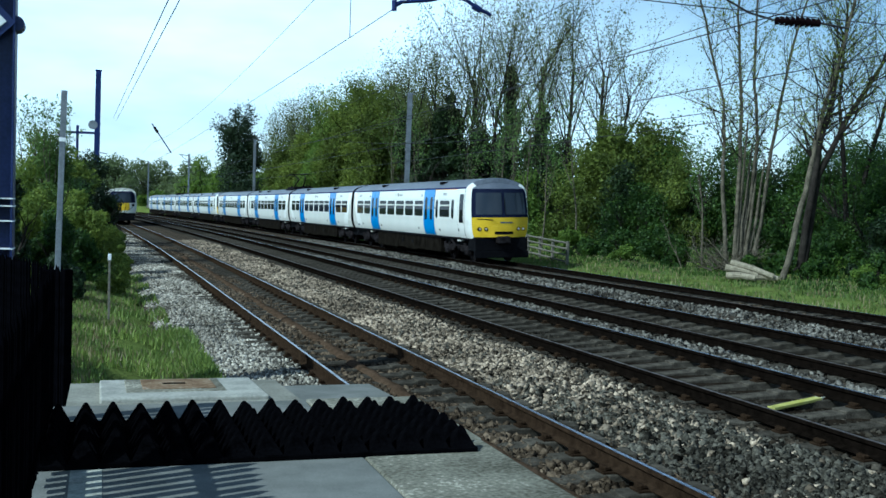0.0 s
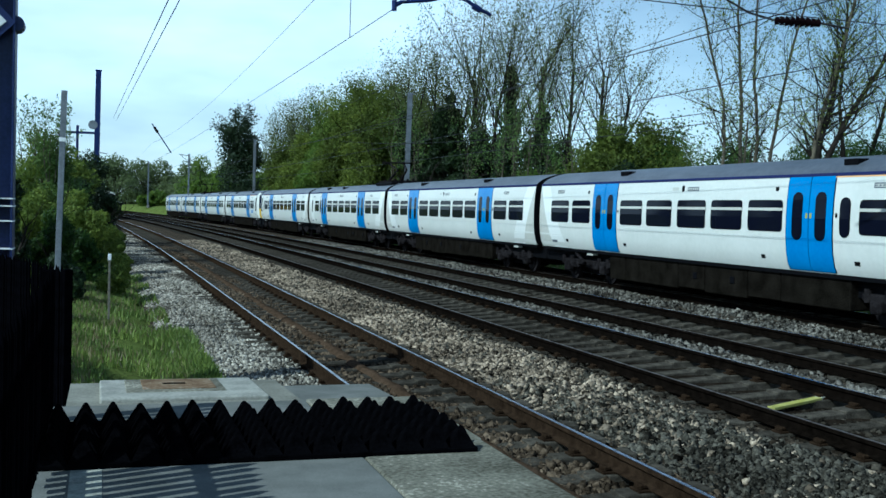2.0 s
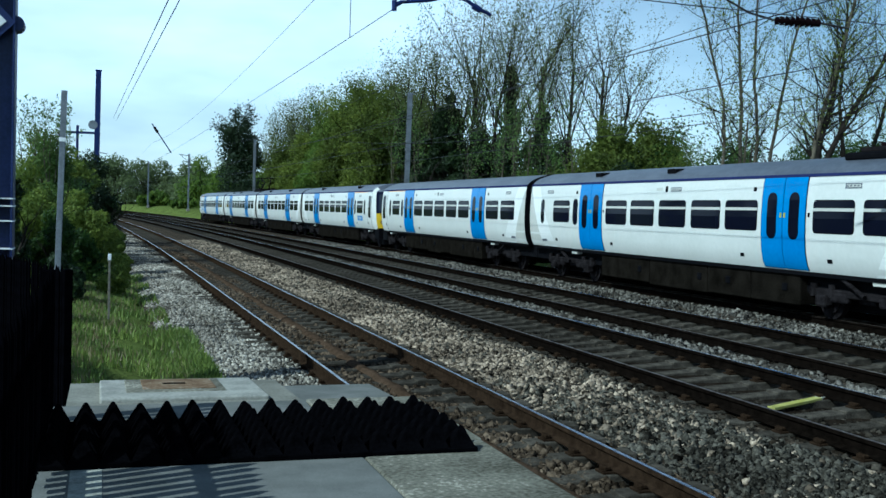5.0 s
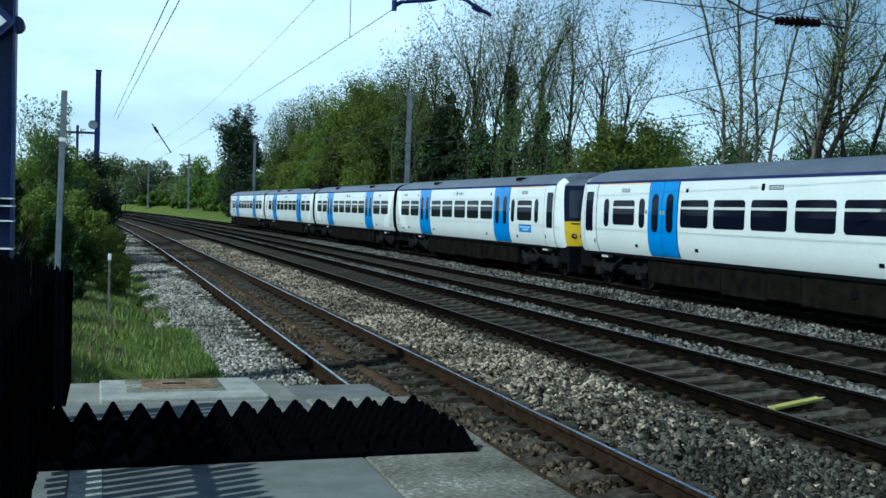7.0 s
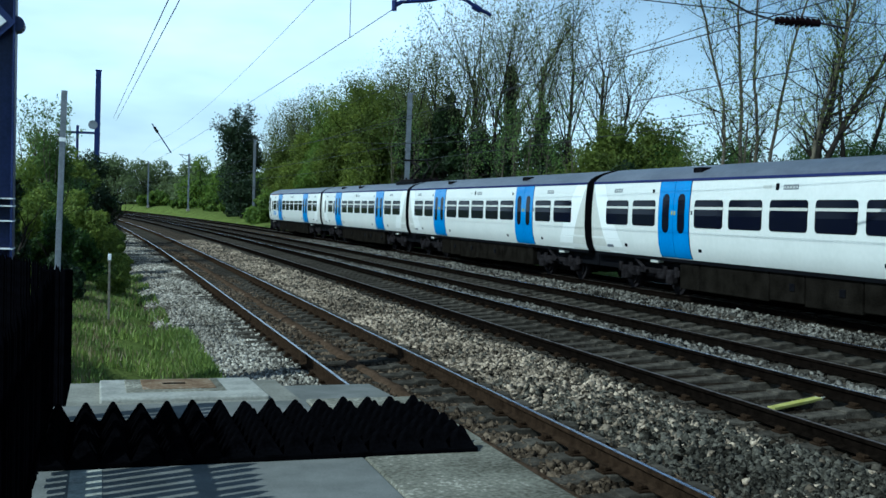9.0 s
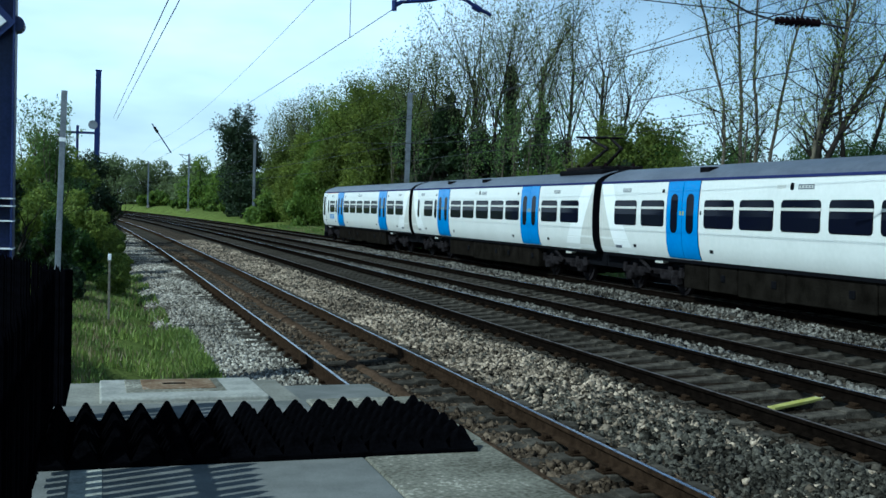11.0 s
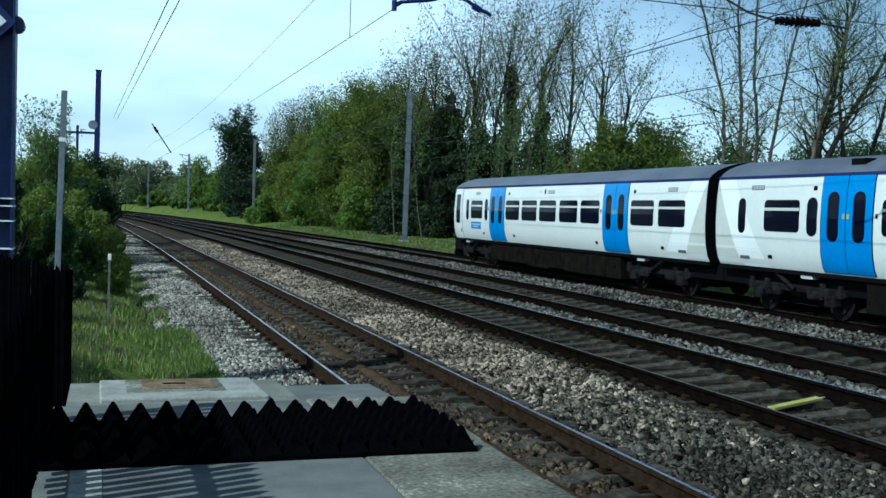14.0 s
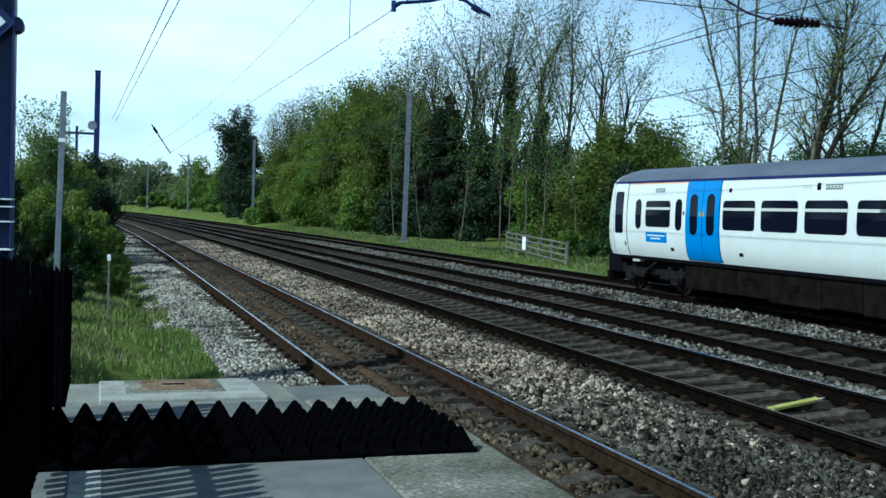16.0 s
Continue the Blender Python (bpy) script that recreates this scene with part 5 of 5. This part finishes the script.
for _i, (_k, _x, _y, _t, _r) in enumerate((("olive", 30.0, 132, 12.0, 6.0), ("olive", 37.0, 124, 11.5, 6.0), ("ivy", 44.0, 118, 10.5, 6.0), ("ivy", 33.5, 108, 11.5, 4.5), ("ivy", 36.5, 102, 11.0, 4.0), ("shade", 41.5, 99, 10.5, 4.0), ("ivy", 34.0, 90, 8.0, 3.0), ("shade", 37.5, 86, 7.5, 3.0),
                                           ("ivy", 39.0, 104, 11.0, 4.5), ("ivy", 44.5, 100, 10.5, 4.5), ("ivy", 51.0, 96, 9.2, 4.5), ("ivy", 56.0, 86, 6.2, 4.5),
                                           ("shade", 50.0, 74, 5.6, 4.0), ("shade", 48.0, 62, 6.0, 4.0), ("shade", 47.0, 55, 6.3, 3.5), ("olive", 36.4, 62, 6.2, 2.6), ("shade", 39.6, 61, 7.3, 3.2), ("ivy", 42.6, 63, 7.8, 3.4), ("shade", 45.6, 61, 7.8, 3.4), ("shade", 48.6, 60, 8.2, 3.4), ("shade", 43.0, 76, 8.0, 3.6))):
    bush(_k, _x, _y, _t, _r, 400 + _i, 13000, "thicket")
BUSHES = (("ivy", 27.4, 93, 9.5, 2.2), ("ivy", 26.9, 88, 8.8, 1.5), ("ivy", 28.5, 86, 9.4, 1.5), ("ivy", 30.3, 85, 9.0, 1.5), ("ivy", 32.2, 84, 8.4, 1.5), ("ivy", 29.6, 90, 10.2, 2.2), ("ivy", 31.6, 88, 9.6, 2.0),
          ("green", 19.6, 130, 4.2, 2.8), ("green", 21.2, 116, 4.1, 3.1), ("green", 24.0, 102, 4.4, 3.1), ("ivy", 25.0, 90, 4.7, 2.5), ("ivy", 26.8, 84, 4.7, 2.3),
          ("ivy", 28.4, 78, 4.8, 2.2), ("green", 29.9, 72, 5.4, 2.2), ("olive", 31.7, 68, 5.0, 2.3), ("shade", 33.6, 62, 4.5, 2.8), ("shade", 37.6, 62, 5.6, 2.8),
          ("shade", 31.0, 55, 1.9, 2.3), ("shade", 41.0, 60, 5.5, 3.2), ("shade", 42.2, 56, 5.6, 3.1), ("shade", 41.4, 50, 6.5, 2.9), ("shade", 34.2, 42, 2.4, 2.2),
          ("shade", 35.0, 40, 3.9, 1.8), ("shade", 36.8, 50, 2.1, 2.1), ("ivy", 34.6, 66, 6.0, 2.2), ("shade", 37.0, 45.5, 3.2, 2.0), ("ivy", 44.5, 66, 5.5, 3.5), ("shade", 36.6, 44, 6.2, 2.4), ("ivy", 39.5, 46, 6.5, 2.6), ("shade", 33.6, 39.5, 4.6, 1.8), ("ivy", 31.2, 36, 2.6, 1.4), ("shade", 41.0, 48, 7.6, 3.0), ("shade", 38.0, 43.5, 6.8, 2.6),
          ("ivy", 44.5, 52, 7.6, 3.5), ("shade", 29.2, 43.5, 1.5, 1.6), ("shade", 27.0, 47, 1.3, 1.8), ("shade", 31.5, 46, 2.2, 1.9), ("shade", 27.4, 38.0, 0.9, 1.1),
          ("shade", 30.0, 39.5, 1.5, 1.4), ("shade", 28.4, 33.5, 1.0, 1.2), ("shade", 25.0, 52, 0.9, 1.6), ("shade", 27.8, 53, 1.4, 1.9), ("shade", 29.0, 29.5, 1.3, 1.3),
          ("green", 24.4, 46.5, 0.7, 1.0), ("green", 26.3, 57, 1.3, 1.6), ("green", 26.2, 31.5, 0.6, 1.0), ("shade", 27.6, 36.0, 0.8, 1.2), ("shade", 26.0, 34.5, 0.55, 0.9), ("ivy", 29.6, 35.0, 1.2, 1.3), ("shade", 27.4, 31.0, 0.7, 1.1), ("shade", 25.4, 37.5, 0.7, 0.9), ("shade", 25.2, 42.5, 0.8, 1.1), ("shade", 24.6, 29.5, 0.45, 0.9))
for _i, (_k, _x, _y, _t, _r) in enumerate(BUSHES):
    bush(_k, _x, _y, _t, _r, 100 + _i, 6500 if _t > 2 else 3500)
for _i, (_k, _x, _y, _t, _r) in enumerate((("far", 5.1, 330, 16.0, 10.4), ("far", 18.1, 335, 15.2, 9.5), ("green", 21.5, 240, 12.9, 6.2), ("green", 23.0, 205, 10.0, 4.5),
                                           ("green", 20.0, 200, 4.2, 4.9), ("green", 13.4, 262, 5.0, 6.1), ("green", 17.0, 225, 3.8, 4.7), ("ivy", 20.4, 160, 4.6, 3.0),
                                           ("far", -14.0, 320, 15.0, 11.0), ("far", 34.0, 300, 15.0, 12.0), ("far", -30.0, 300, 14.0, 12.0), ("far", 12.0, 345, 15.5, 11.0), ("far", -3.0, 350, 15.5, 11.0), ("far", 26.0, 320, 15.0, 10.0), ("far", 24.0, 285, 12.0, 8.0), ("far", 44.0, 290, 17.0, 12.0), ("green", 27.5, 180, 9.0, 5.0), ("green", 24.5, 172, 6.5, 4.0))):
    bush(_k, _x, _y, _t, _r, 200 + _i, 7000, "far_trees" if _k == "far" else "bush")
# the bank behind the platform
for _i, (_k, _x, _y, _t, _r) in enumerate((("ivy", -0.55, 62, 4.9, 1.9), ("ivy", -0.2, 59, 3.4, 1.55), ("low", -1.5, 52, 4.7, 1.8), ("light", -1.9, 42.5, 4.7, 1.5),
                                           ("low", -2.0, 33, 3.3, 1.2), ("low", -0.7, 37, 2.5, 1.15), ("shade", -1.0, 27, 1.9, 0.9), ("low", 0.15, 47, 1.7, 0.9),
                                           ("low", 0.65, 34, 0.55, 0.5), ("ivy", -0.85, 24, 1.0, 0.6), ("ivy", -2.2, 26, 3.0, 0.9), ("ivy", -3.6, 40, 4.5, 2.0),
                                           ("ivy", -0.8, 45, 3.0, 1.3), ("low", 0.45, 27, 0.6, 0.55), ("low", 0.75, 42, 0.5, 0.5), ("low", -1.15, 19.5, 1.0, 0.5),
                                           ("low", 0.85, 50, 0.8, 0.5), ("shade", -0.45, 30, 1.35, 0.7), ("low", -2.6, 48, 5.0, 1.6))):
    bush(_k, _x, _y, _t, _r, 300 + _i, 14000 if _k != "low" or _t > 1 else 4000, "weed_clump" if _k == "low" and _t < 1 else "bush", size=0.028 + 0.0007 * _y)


def stem_group():
    """The clump of tall pale stems near the logs, and its leaning neighbours."""
    groups = (
        ("clump of tall slender grey stems from one stool", 41.0, 0.105,
         (((26.55, -0.2), (26.35, 2.37), (26.18, 4.36), (26.21, 5.61), (26.1, 7.35), (25.49, 9.54), (24.79, 11.45), (24.0, 14.0)),
          ((26.93, -0.2), (27.07, 3.9), (27.02, 6.9), (26.92, 9.64), (26.71, 11.86), (26.5, 15.0)),
          ((27.25, -0.2), (27.74, 3.16), (27.92, 5.7), (27.66, 8.2), (27.54, 11.94), (27.6, 15.0)),
          ((27.75, -0.2), (28.24, 1.91), (28.51, 4.46), (28.89, 7.01), (29.57, 9.84), (30.29, 12.18), (30.9, 14.5)),
          ((27.0, -0.2), (27.2, 3.0), (27.35, 6.6)), ((26.9, -0.2), (26.95, 1.6), (27.2, 4.0)), ((27.1, -0.2), (27.3, 2.0), (27.6, 4.8)),
          ((27.3, -0.2), (27.7, 2.0), (28.0, 4.6)), ((27.5, -0.2), (28.0, 2.2), (28.3, 4.9)), ((27.15, -0.2), (27.5, 2.4), (27.75, 5.6)))),
        ("leaning pale-barked tree beside cut logs", 34.6, 0.13, (((24.9, -0.25), (25.53, 1.98), (25.89, 3.95), (26.36, 5.93), (26.86, 7.91), (27.42, 9.69), (28.1, 11.8)),)),
        ("forked bare tree with dark ivy at its foot", 38.0, 0.17, (((28.2, -0.2), (28.54, 3.18), (29.0, 5.35), (29.47, 7.28), (29.89, 9.22), (30.36, 11.41), (30.8, 14.0)), ((28.3, -0.2), (29.0, 4.2), (30.3, 6.6), (32.0, 9.0), (33.0, 11.5)))),
        ("bare spreading tree behind the verge", 44.0, 0.15, (((35.5, -0.2), (35.2, 4.0), (34.6, 8.0), (34.9, 13.0)), ((35.6, -0.2), (36.2, 4.5), (37.5, 8.5), (38.5, 13.0)))),
    )
    for gi, (label, y, r, stems) in enumerate(groups):
        rng, nrng = random.Random(50 + gi), np.random.default_rng(50 + gi)
        t = empty("tree", pose(stems[0][0][0], y, 0))
        tagged(t, label, "tree", "trees of the trackside wood")
        x0 = stems[0][0][0]
        w, twigs = Wood(), Wood()
        for st in stems:
            pts = [Vector((q[0] - x0, rng.uniform(-0.12, 0.12) * (q[1] > 1), q[1])) for q in st]
            fine = []
            for a, b in zip(pts, pts[1:]):
                fine += [a.lerp(b, k / 3) + Vector((rng.gauss(0, 0.02), rng.gauss(0, 0.02), 0)) for k in range(3)]
            fine.append(pts[-1])
            n = len(fine)
            for i in range(n - 1):
                ra, rb = r * (1 - 0.75 * i / n), r * (1 - 0.75 * (i + 1) / n)
                w.limb(fine[i], fine[i + 1], ra, rb, 7)
                if fine[i].z > 4.5 and len(st) > 3:
                    for _ in range(2 if gi == 0 else 3):
                        d = Vector((rng.gauss(0, 0.8), rng.gauss(0, 0.8), 0.7)).normalized()
                        twigs.grow(rng, fine[i], d, rng.uniform(1.3, 3.2), ra * 0.36, 1, 3, 0.16, 0.10, 2, 0.6)
        part("trunk", w.mesh(BARK_PALE if gi < 2 else BARK), None, t, "pale grey bark" if gi < 2 else "")
        part("branch_tangle", twigs.mesh(BARK), None, t, "fine dark twigs")
        p = np.array([tuple(q) for q in twigs.tips])
        p = p[nrng.random(len(p)) < 0.45]
        part("crown", leaves_mesh(p + nrng.normal(scale=0.12, size=p.shape), 0.05, nrng, LEAF["spring"]), None, t, "few small opening leaves")


stem_group()


def saplings():
    rng = random.Random(77)
    for i, (x, y, h) in enumerate(((25.6, 66.5, 6.5), (26.4, 64, 7.5), (27.5, 70, 8.0), (26.0, 60.5, 6.0), (24.9, 73, 7.0), (28.6, 61, 7.0), (26.9, 43.5, 4.5), (28.6, 42.8, 5.0), (24.2, 80, 7.0), (23.6, 86, 8.0))):
        z = level_at(x, y)
        t = empty("sapling", pose(x, y, z - 0.1))
        tagged(t, "thin pale sapling at the wood's edge", "sapling", "saplings at the wood's edge")
        w = Wood()
        w.grow(rng, Vector((0, 0, 0)), Vector((rng.gauss(0, 0.1), 0, 1)).normalized(), h, 0.06, 0, 2, 0.06, 0.12, 2, 0.4)
        part("stem", w.mesh(BARK_PALE), None, t)
        nr = np.random.default_rng(i)
        p = np.repeat(np.array([tuple(q) for q in w.tips]), 3, axis=0)
        part("leaves", leaves_mesh(p + nr.normal(scale=0.2, size=p.shape), 0.08, nr, LEAF["light"]), None, t)


saplings()


def blades(name, label, spots, height, material, seed):
    """Grass: many thin bent blades in one mesh."""
    rng = np.random.default_rng(seed)
    n = len(spots)
    a = rng.random(n) * 6.283
    h = height * rng.uniform(0.4, 1.3, n)
    w = 0.010 + 0.0004 * np.abs(spots[:, 1])
    side = np.stack([np.cos(a), np.sin(a), np.zeros(n)], 1)
    lean = np.stack([np.cos(a + 1.3), np.sin(a + 1.3), np.zeros(n)], 1) * (h * rng.uniform(0.1, 0.6, n))[:, None]
    upv = np.stack([np.zeros(n), np.zeros(n), h], 1)
    q = np.stack([spots - side * w[:, None], spots + side * w[:, None], spots + upv * 0.6 + lean * 0.4 + side * w[:, None] * 0.6, spots + upv + lean], 1).reshape(-1, 3)
    tagged(part(name, quick_mesh(name, q, np.arange(4 * n).reshape(n, 4), material), None), label, "grass", kind="stuff")


def grass_spots(n, d0, d1, y0, y1, seed, patch=0.5):
    rng = np.random.default_rng(seed)
    y = y0 + (y1 - y0) * rng.random(n) ** 1.6
    d = d0 + (d1 - d0) * rng.random(n)
    keep = (np.sin(d * 2.3 + y * 0.7) * np.cos(y * 0.9 - d) + rng.random(n)) > (patch - 0.5)
    out = [(q + (float(np.interp(yy, Y_ALL, X_ALL))), yy, float(np.interp(q, [b[0] for b in BED], [b[1] for b in BED])) if 1.0 < q < 18.5 else ground_height(q, yy)) for q, yy in zip(d[keep], y[keep])]
    return np.array(out)


blades("grass_bank", "bright tufted grass on the bank past the platform", grass_spots(48000, -1.5, 1.4, 9.9, 36, 1, 0.75), 0.13, BLADE, 1)
blades("grass_fringe", "loose grass tufts straggling over the ballast edge", grass_spots(14000, 0.7, 1.62, 9.95, 20, 14, 1.0), 0.15, BLADE, 14)
blades("dry_grass_bank", "straw-coloured dead grass on the bank", grass_spots(15000, -1.5, 1.35, 9.9, 34, 4, 1.0), 0.15, STRAW, 4)
blades("grass_verge", "green grass verge between the track and the wood", grass_spots(42000, 18.7, 25.5, 18, 120, 2, 0.8), 0.13, VERGE_SHADED, 2)
blades("dry_grass_verge", "straw-coloured dead grass on the verge", grass_spots(8000, 18.7, 25.5, 18, 110, 6, 1.2), 0.2, STRAW, 6)
# the rough grass takes the leaf colour with shade in it
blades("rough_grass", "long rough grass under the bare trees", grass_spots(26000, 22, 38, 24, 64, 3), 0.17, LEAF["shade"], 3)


# ---- loose ballast stones ----
def stones(name, label, spots, size, material, seed):
    """Angular stones, each a jittered six-sided block."""
    rng = np.random.default_rng(seed)
    n = len(spots)
    cube = np.array([(-1, -1, -1), (1, -1, -1), (1, 1, -1), (-1, 1, -1), (-1, -1, 1), (1, -1, 1), (1, 1, 1), (-1, 1, 1)], float)
    v = cube[None] * (size * 0.5 * rng.uniform(0.45, 1.35, (n, 1, 3)) * rng.uniform(0.65, 1.35, (n, 1, 1))) * rng.uniform(0.3, 1.25, (n, 8, 3))
    q = rng.normal(size=(n, 4))
    q /= np.linalg.norm(q, axis=1)[:, None]
    w, x, y, z = q.T
    R = np.stack([np.stack([1 - 2 * (y * y + z * z), 2 * (x * y - z * w), 2 * (x * z + y * w)], 1), np.stack([2 * (x * y + z * w), 1 - 2 * (x * x + z * z), 2 * (y * z - x * w)], 1),
                  np.stack([2 * (x * z - y * w), 2 * (y * z + x * w), 1 - 2 * (x * x + y * y)], 1)], 1)
    v = np.einsum("nij,nkj->nki", R, v) + spots[:, None, :]
    f = np.array([(0, 3, 2, 1), (4, 5, 6, 7), (0, 1, 5, 4), (1, 2, 6, 5), (2, 3, 7, 6), (3, 0, 4, 7)])
    faces = (np.arange(n)[:, None, None] * 8 + f[None]).reshape(-1, 4)
    tagged(part(name, quick_mesh(name, v.reshape(-1, 3), faces, material), None), label, "ballast stones", kind="stuff")


def ballast_spots(n, d0, d1, s0, s1, seed, power=1.7, lift=0.0, skip=True):
    rng = np.random.default_rng(seed)
    s = s0 + (s1 - s0) * rng.random(n) ** power
    d = d0 + (d1 - d0) * rng.random(n)
    z = np.interp(d, [q[0] for q in BED], [q[1] for q in BED]) + lift + rng.uniform(-0.02, 0.028, n) + 0.02 * np.sin(d * 3.1 + s * 0.8)
    if skip:
        keep = np.ones(n, bool)
        for td, tz, tc in TRACKS:
            keep &= np.abs(np.abs(d - td) - GAUGE / 2) > 0.085
        s, d, z = s[keep], d[keep], z[keep]
    x, y, th = np.interp(s, S_ALL, X_ALL), np.interp(s, S_ALL, Y_ALL), heading(s)
    return np.stack([x + d * np.cos(th), y - d * np.sin(th), z], 1)


# more stones get the darker copy towards the platform, painting in the corner dimming
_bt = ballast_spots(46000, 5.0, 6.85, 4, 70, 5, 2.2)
_dimmed = np.random.default_rng(55).random(len(_bt)) < np.clip((15.5 - _bt[:, 1]) / 7.0, 0.14, 0.96)
stones("ballast_stones_between", "angular grey-brown ballast stones between the tracks", _bt[~_dimmed], 0.062, STONE, 5)
stones("ballast_stones_oily", "dark ballast stones near the platform, corner dimming in their colour", _bt[_dimmed], 0.062, STONE_DIMMED, 15)
stones("ballast_stones_cess", "pale grey ballast stones beside the first rail", ballast_spots(42000, 1.1, 2.85, 8, 85, 6, 2.0), 0.052, STONE_PALE, 6)
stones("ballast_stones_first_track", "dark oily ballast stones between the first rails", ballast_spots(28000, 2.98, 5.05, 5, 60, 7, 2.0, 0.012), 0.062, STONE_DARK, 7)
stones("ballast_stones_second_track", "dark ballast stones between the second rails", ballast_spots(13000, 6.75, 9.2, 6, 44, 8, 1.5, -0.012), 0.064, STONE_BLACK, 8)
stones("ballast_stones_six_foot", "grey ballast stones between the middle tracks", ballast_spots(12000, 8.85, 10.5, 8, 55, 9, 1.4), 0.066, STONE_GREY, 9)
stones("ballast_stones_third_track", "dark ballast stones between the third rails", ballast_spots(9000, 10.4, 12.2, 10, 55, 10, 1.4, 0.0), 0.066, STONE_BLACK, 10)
stones("ballast_stones_far", "grey ballast stones beside the train's track", ballast_spots(17000, 12.2, 15.2, 12, 75, 11, 1.4), 0.07, STONE_GREY, 11)
stones("ballast_stones_fourth_track", "dark ballast stones along the train's track", ballast_spots(8000, 15.2, 18.4, 14, 70, 12, 1.4, -0.02), 0.07, STONE_DARK, 12)


# ---- small things on the verge ----
def rail_fence():
    a, b = Vector((20.3, 44.2, -0.18)), Vector((23.0, 58.5, 0.0))
    t = empty("field_fence")
    tagged(t, "weathered grey wooden post-and-rail fence on the verge", "fence")
    for k in range(6):
        p = a.lerp(b, k / 5)
        part("post", boxed(p.x - 0.06, p.x + 0.06, p.y - 0.06, p.y + 0.06, p.z - 0.25, p.z + 1.12, 0.01), WOOD_GREY, t)
    for h in (0.2, 0.5, 0.78, 1.05):
        part("rail", tube(bmesh.new(), a + Vector((-0.07, 0, h)), b + Vector((-0.07, 0, h)), 0.045, n=5), WOOD_GREY, t)
    p = a.lerp(b, 0.62)
    tagged(part("white_notice", boxed(p.x - 0.16, p.x - 0.13, p.y - 0.22, p.y + 0.22, p.z + 0.3, p.z + 1.0, 0.01), WHITE_SIGN), "plain white notice plate on the wooden fence", "sign")


rail_fence()


def log_pile():
    rng = random.Random(3)
    for i, (x, y, z, ln, an, dip) in enumerate(((22.2, 32.6, 0.34, 1.55, -38, 15), (21.9, 32.8, 0.27, 1.15, -34, 9), (21.75, 32.6, 0.08, 1.0, -42, 0), (22.25, 32.9, 0.08, 1.2, -36, 1), (22.6, 32.4, 0.07, 0.9, -30, 0))):
        l = empty("cut_log", pose(x, y, z + 0.06, 0, dip, an))
        tagged(l, "pale cut log lying on the grass", "log", "logs of the small pile")
        bm = bmesh.new()
        tube(bm, (-ln / 2, 0, 0), (0, rng.uniform(-0.05, 0.05), 0.02), 0.13, 0.12, 10)
        tube(bm, (0, 0, 0.02), (ln / 2, 0, -0.04), 0.12, 0.10, 10)
        part("stem_wood", bm, LOGWOOD, l)


log_pile()


def brush_heap():
    rng = random.Random(6)
    t = empty("brush_heap", pose(25.6, 39.6, 0.0))
    tagged(t, "heap of dry dead branches at the tree's foot", "brush heap")
    w = Wood()
    for _ in range(44):
        w.grow(rng, Vector((rng.gauss(0, 0.7), rng.gauss(0, 0.7), 0.0)), Vector((rng.gauss(0, 1), rng.gauss(0, 1), 0.5)).normalized(), rng.uniform(1.0, 2.2), 0.03, 1, 2, 0.2, 0.02, 2)
    tagged(part("branch_tangle", w.mesh(BARK_PALE), None, t), kind="stuff")


brush_heap()
_mp = empty("marker_post", pose(0.19, 20.5, -0.35))
tagged(_mp, "thin wooden marker post with white top", "marker post")
part("stake", boxed(-0.02, 0.02, -0.02, 0.02, 0, 1.42, 0.004), WOOD_GREY, _mp)
part("white_top", boxed(-0.03, 0.03, -0.024, 0.024, 1.40, 1.52, 0.006), WHITE_SIGN, _mp, "white painted top")


# ---- motion of the trains ----
FRONT = [(0, 40.71), (0.5, 33.36), (1, 26.71), (1.5, 19.98), (2, 13.37), (2.5, 6.15), (3, -0.28), (3.5, -6.68),
         (4, -13.00), (6.5, -44.53), (7, -50.27), (7.5, -55.91), (8, -62.03), (8.5, -67.40), (9, -72.59),
         (11.5, -97.99), (12, -102.60), (12.5, -107.00), (13, -111.28), (13.5, -115.82),
         (14, -119.67), (14.5, -123.50), (15, -127.11), (15.5, -130.99), (16, -134.19)]
FIT = np.polyfit([a for a, b in FRONT], [b for a, b in FRONT], 4)
REST = [b - float(np.polyval(FIT, a)) for a, b in FRONT]


def front_at(t):
    """Where the train's nose stands along the line at t seconds: it slows for the station."""
    return float(np.polyval(FIT, t) + np.interp(t, [a for a, b in FRONT], REST))


def car_pose(s, track, turn):
    d, z, cant = TRACKS[track]
    a, b = on_line(s - 7.1, d, z), on_line(s + 7.1, d, z)
    v = b - a
    m = (a + b) / 2
    lean = math.degrees(math.atan2(cant, GAUGE))
    return Matrix.Translation(m) @ pose(0, 0, 0, 0, 0, -math.degrees(math.atan2(v.x, v.y))) @ pose(0, 0, 0.006, 0, -lean, 0) @ pose(0, 0, 0, 0, 0, turn)


def motions():
    times = [q * 0.5 for q in range(33)]
    for i, car in enumerate(CARS):
        back = sum(LENGTHS[:i]) + LENGTHS[i] / 2
        walk(car, [(t, car_pose(front_at(t) + back, 3, 180 if i % 4 == 3 else 0)) for t in times])
    walk(FAR_TRAIN, [(t, car_pose(110.0 + 10.2 + 18.0 * t, 0, 0)) for t in times])


motions()
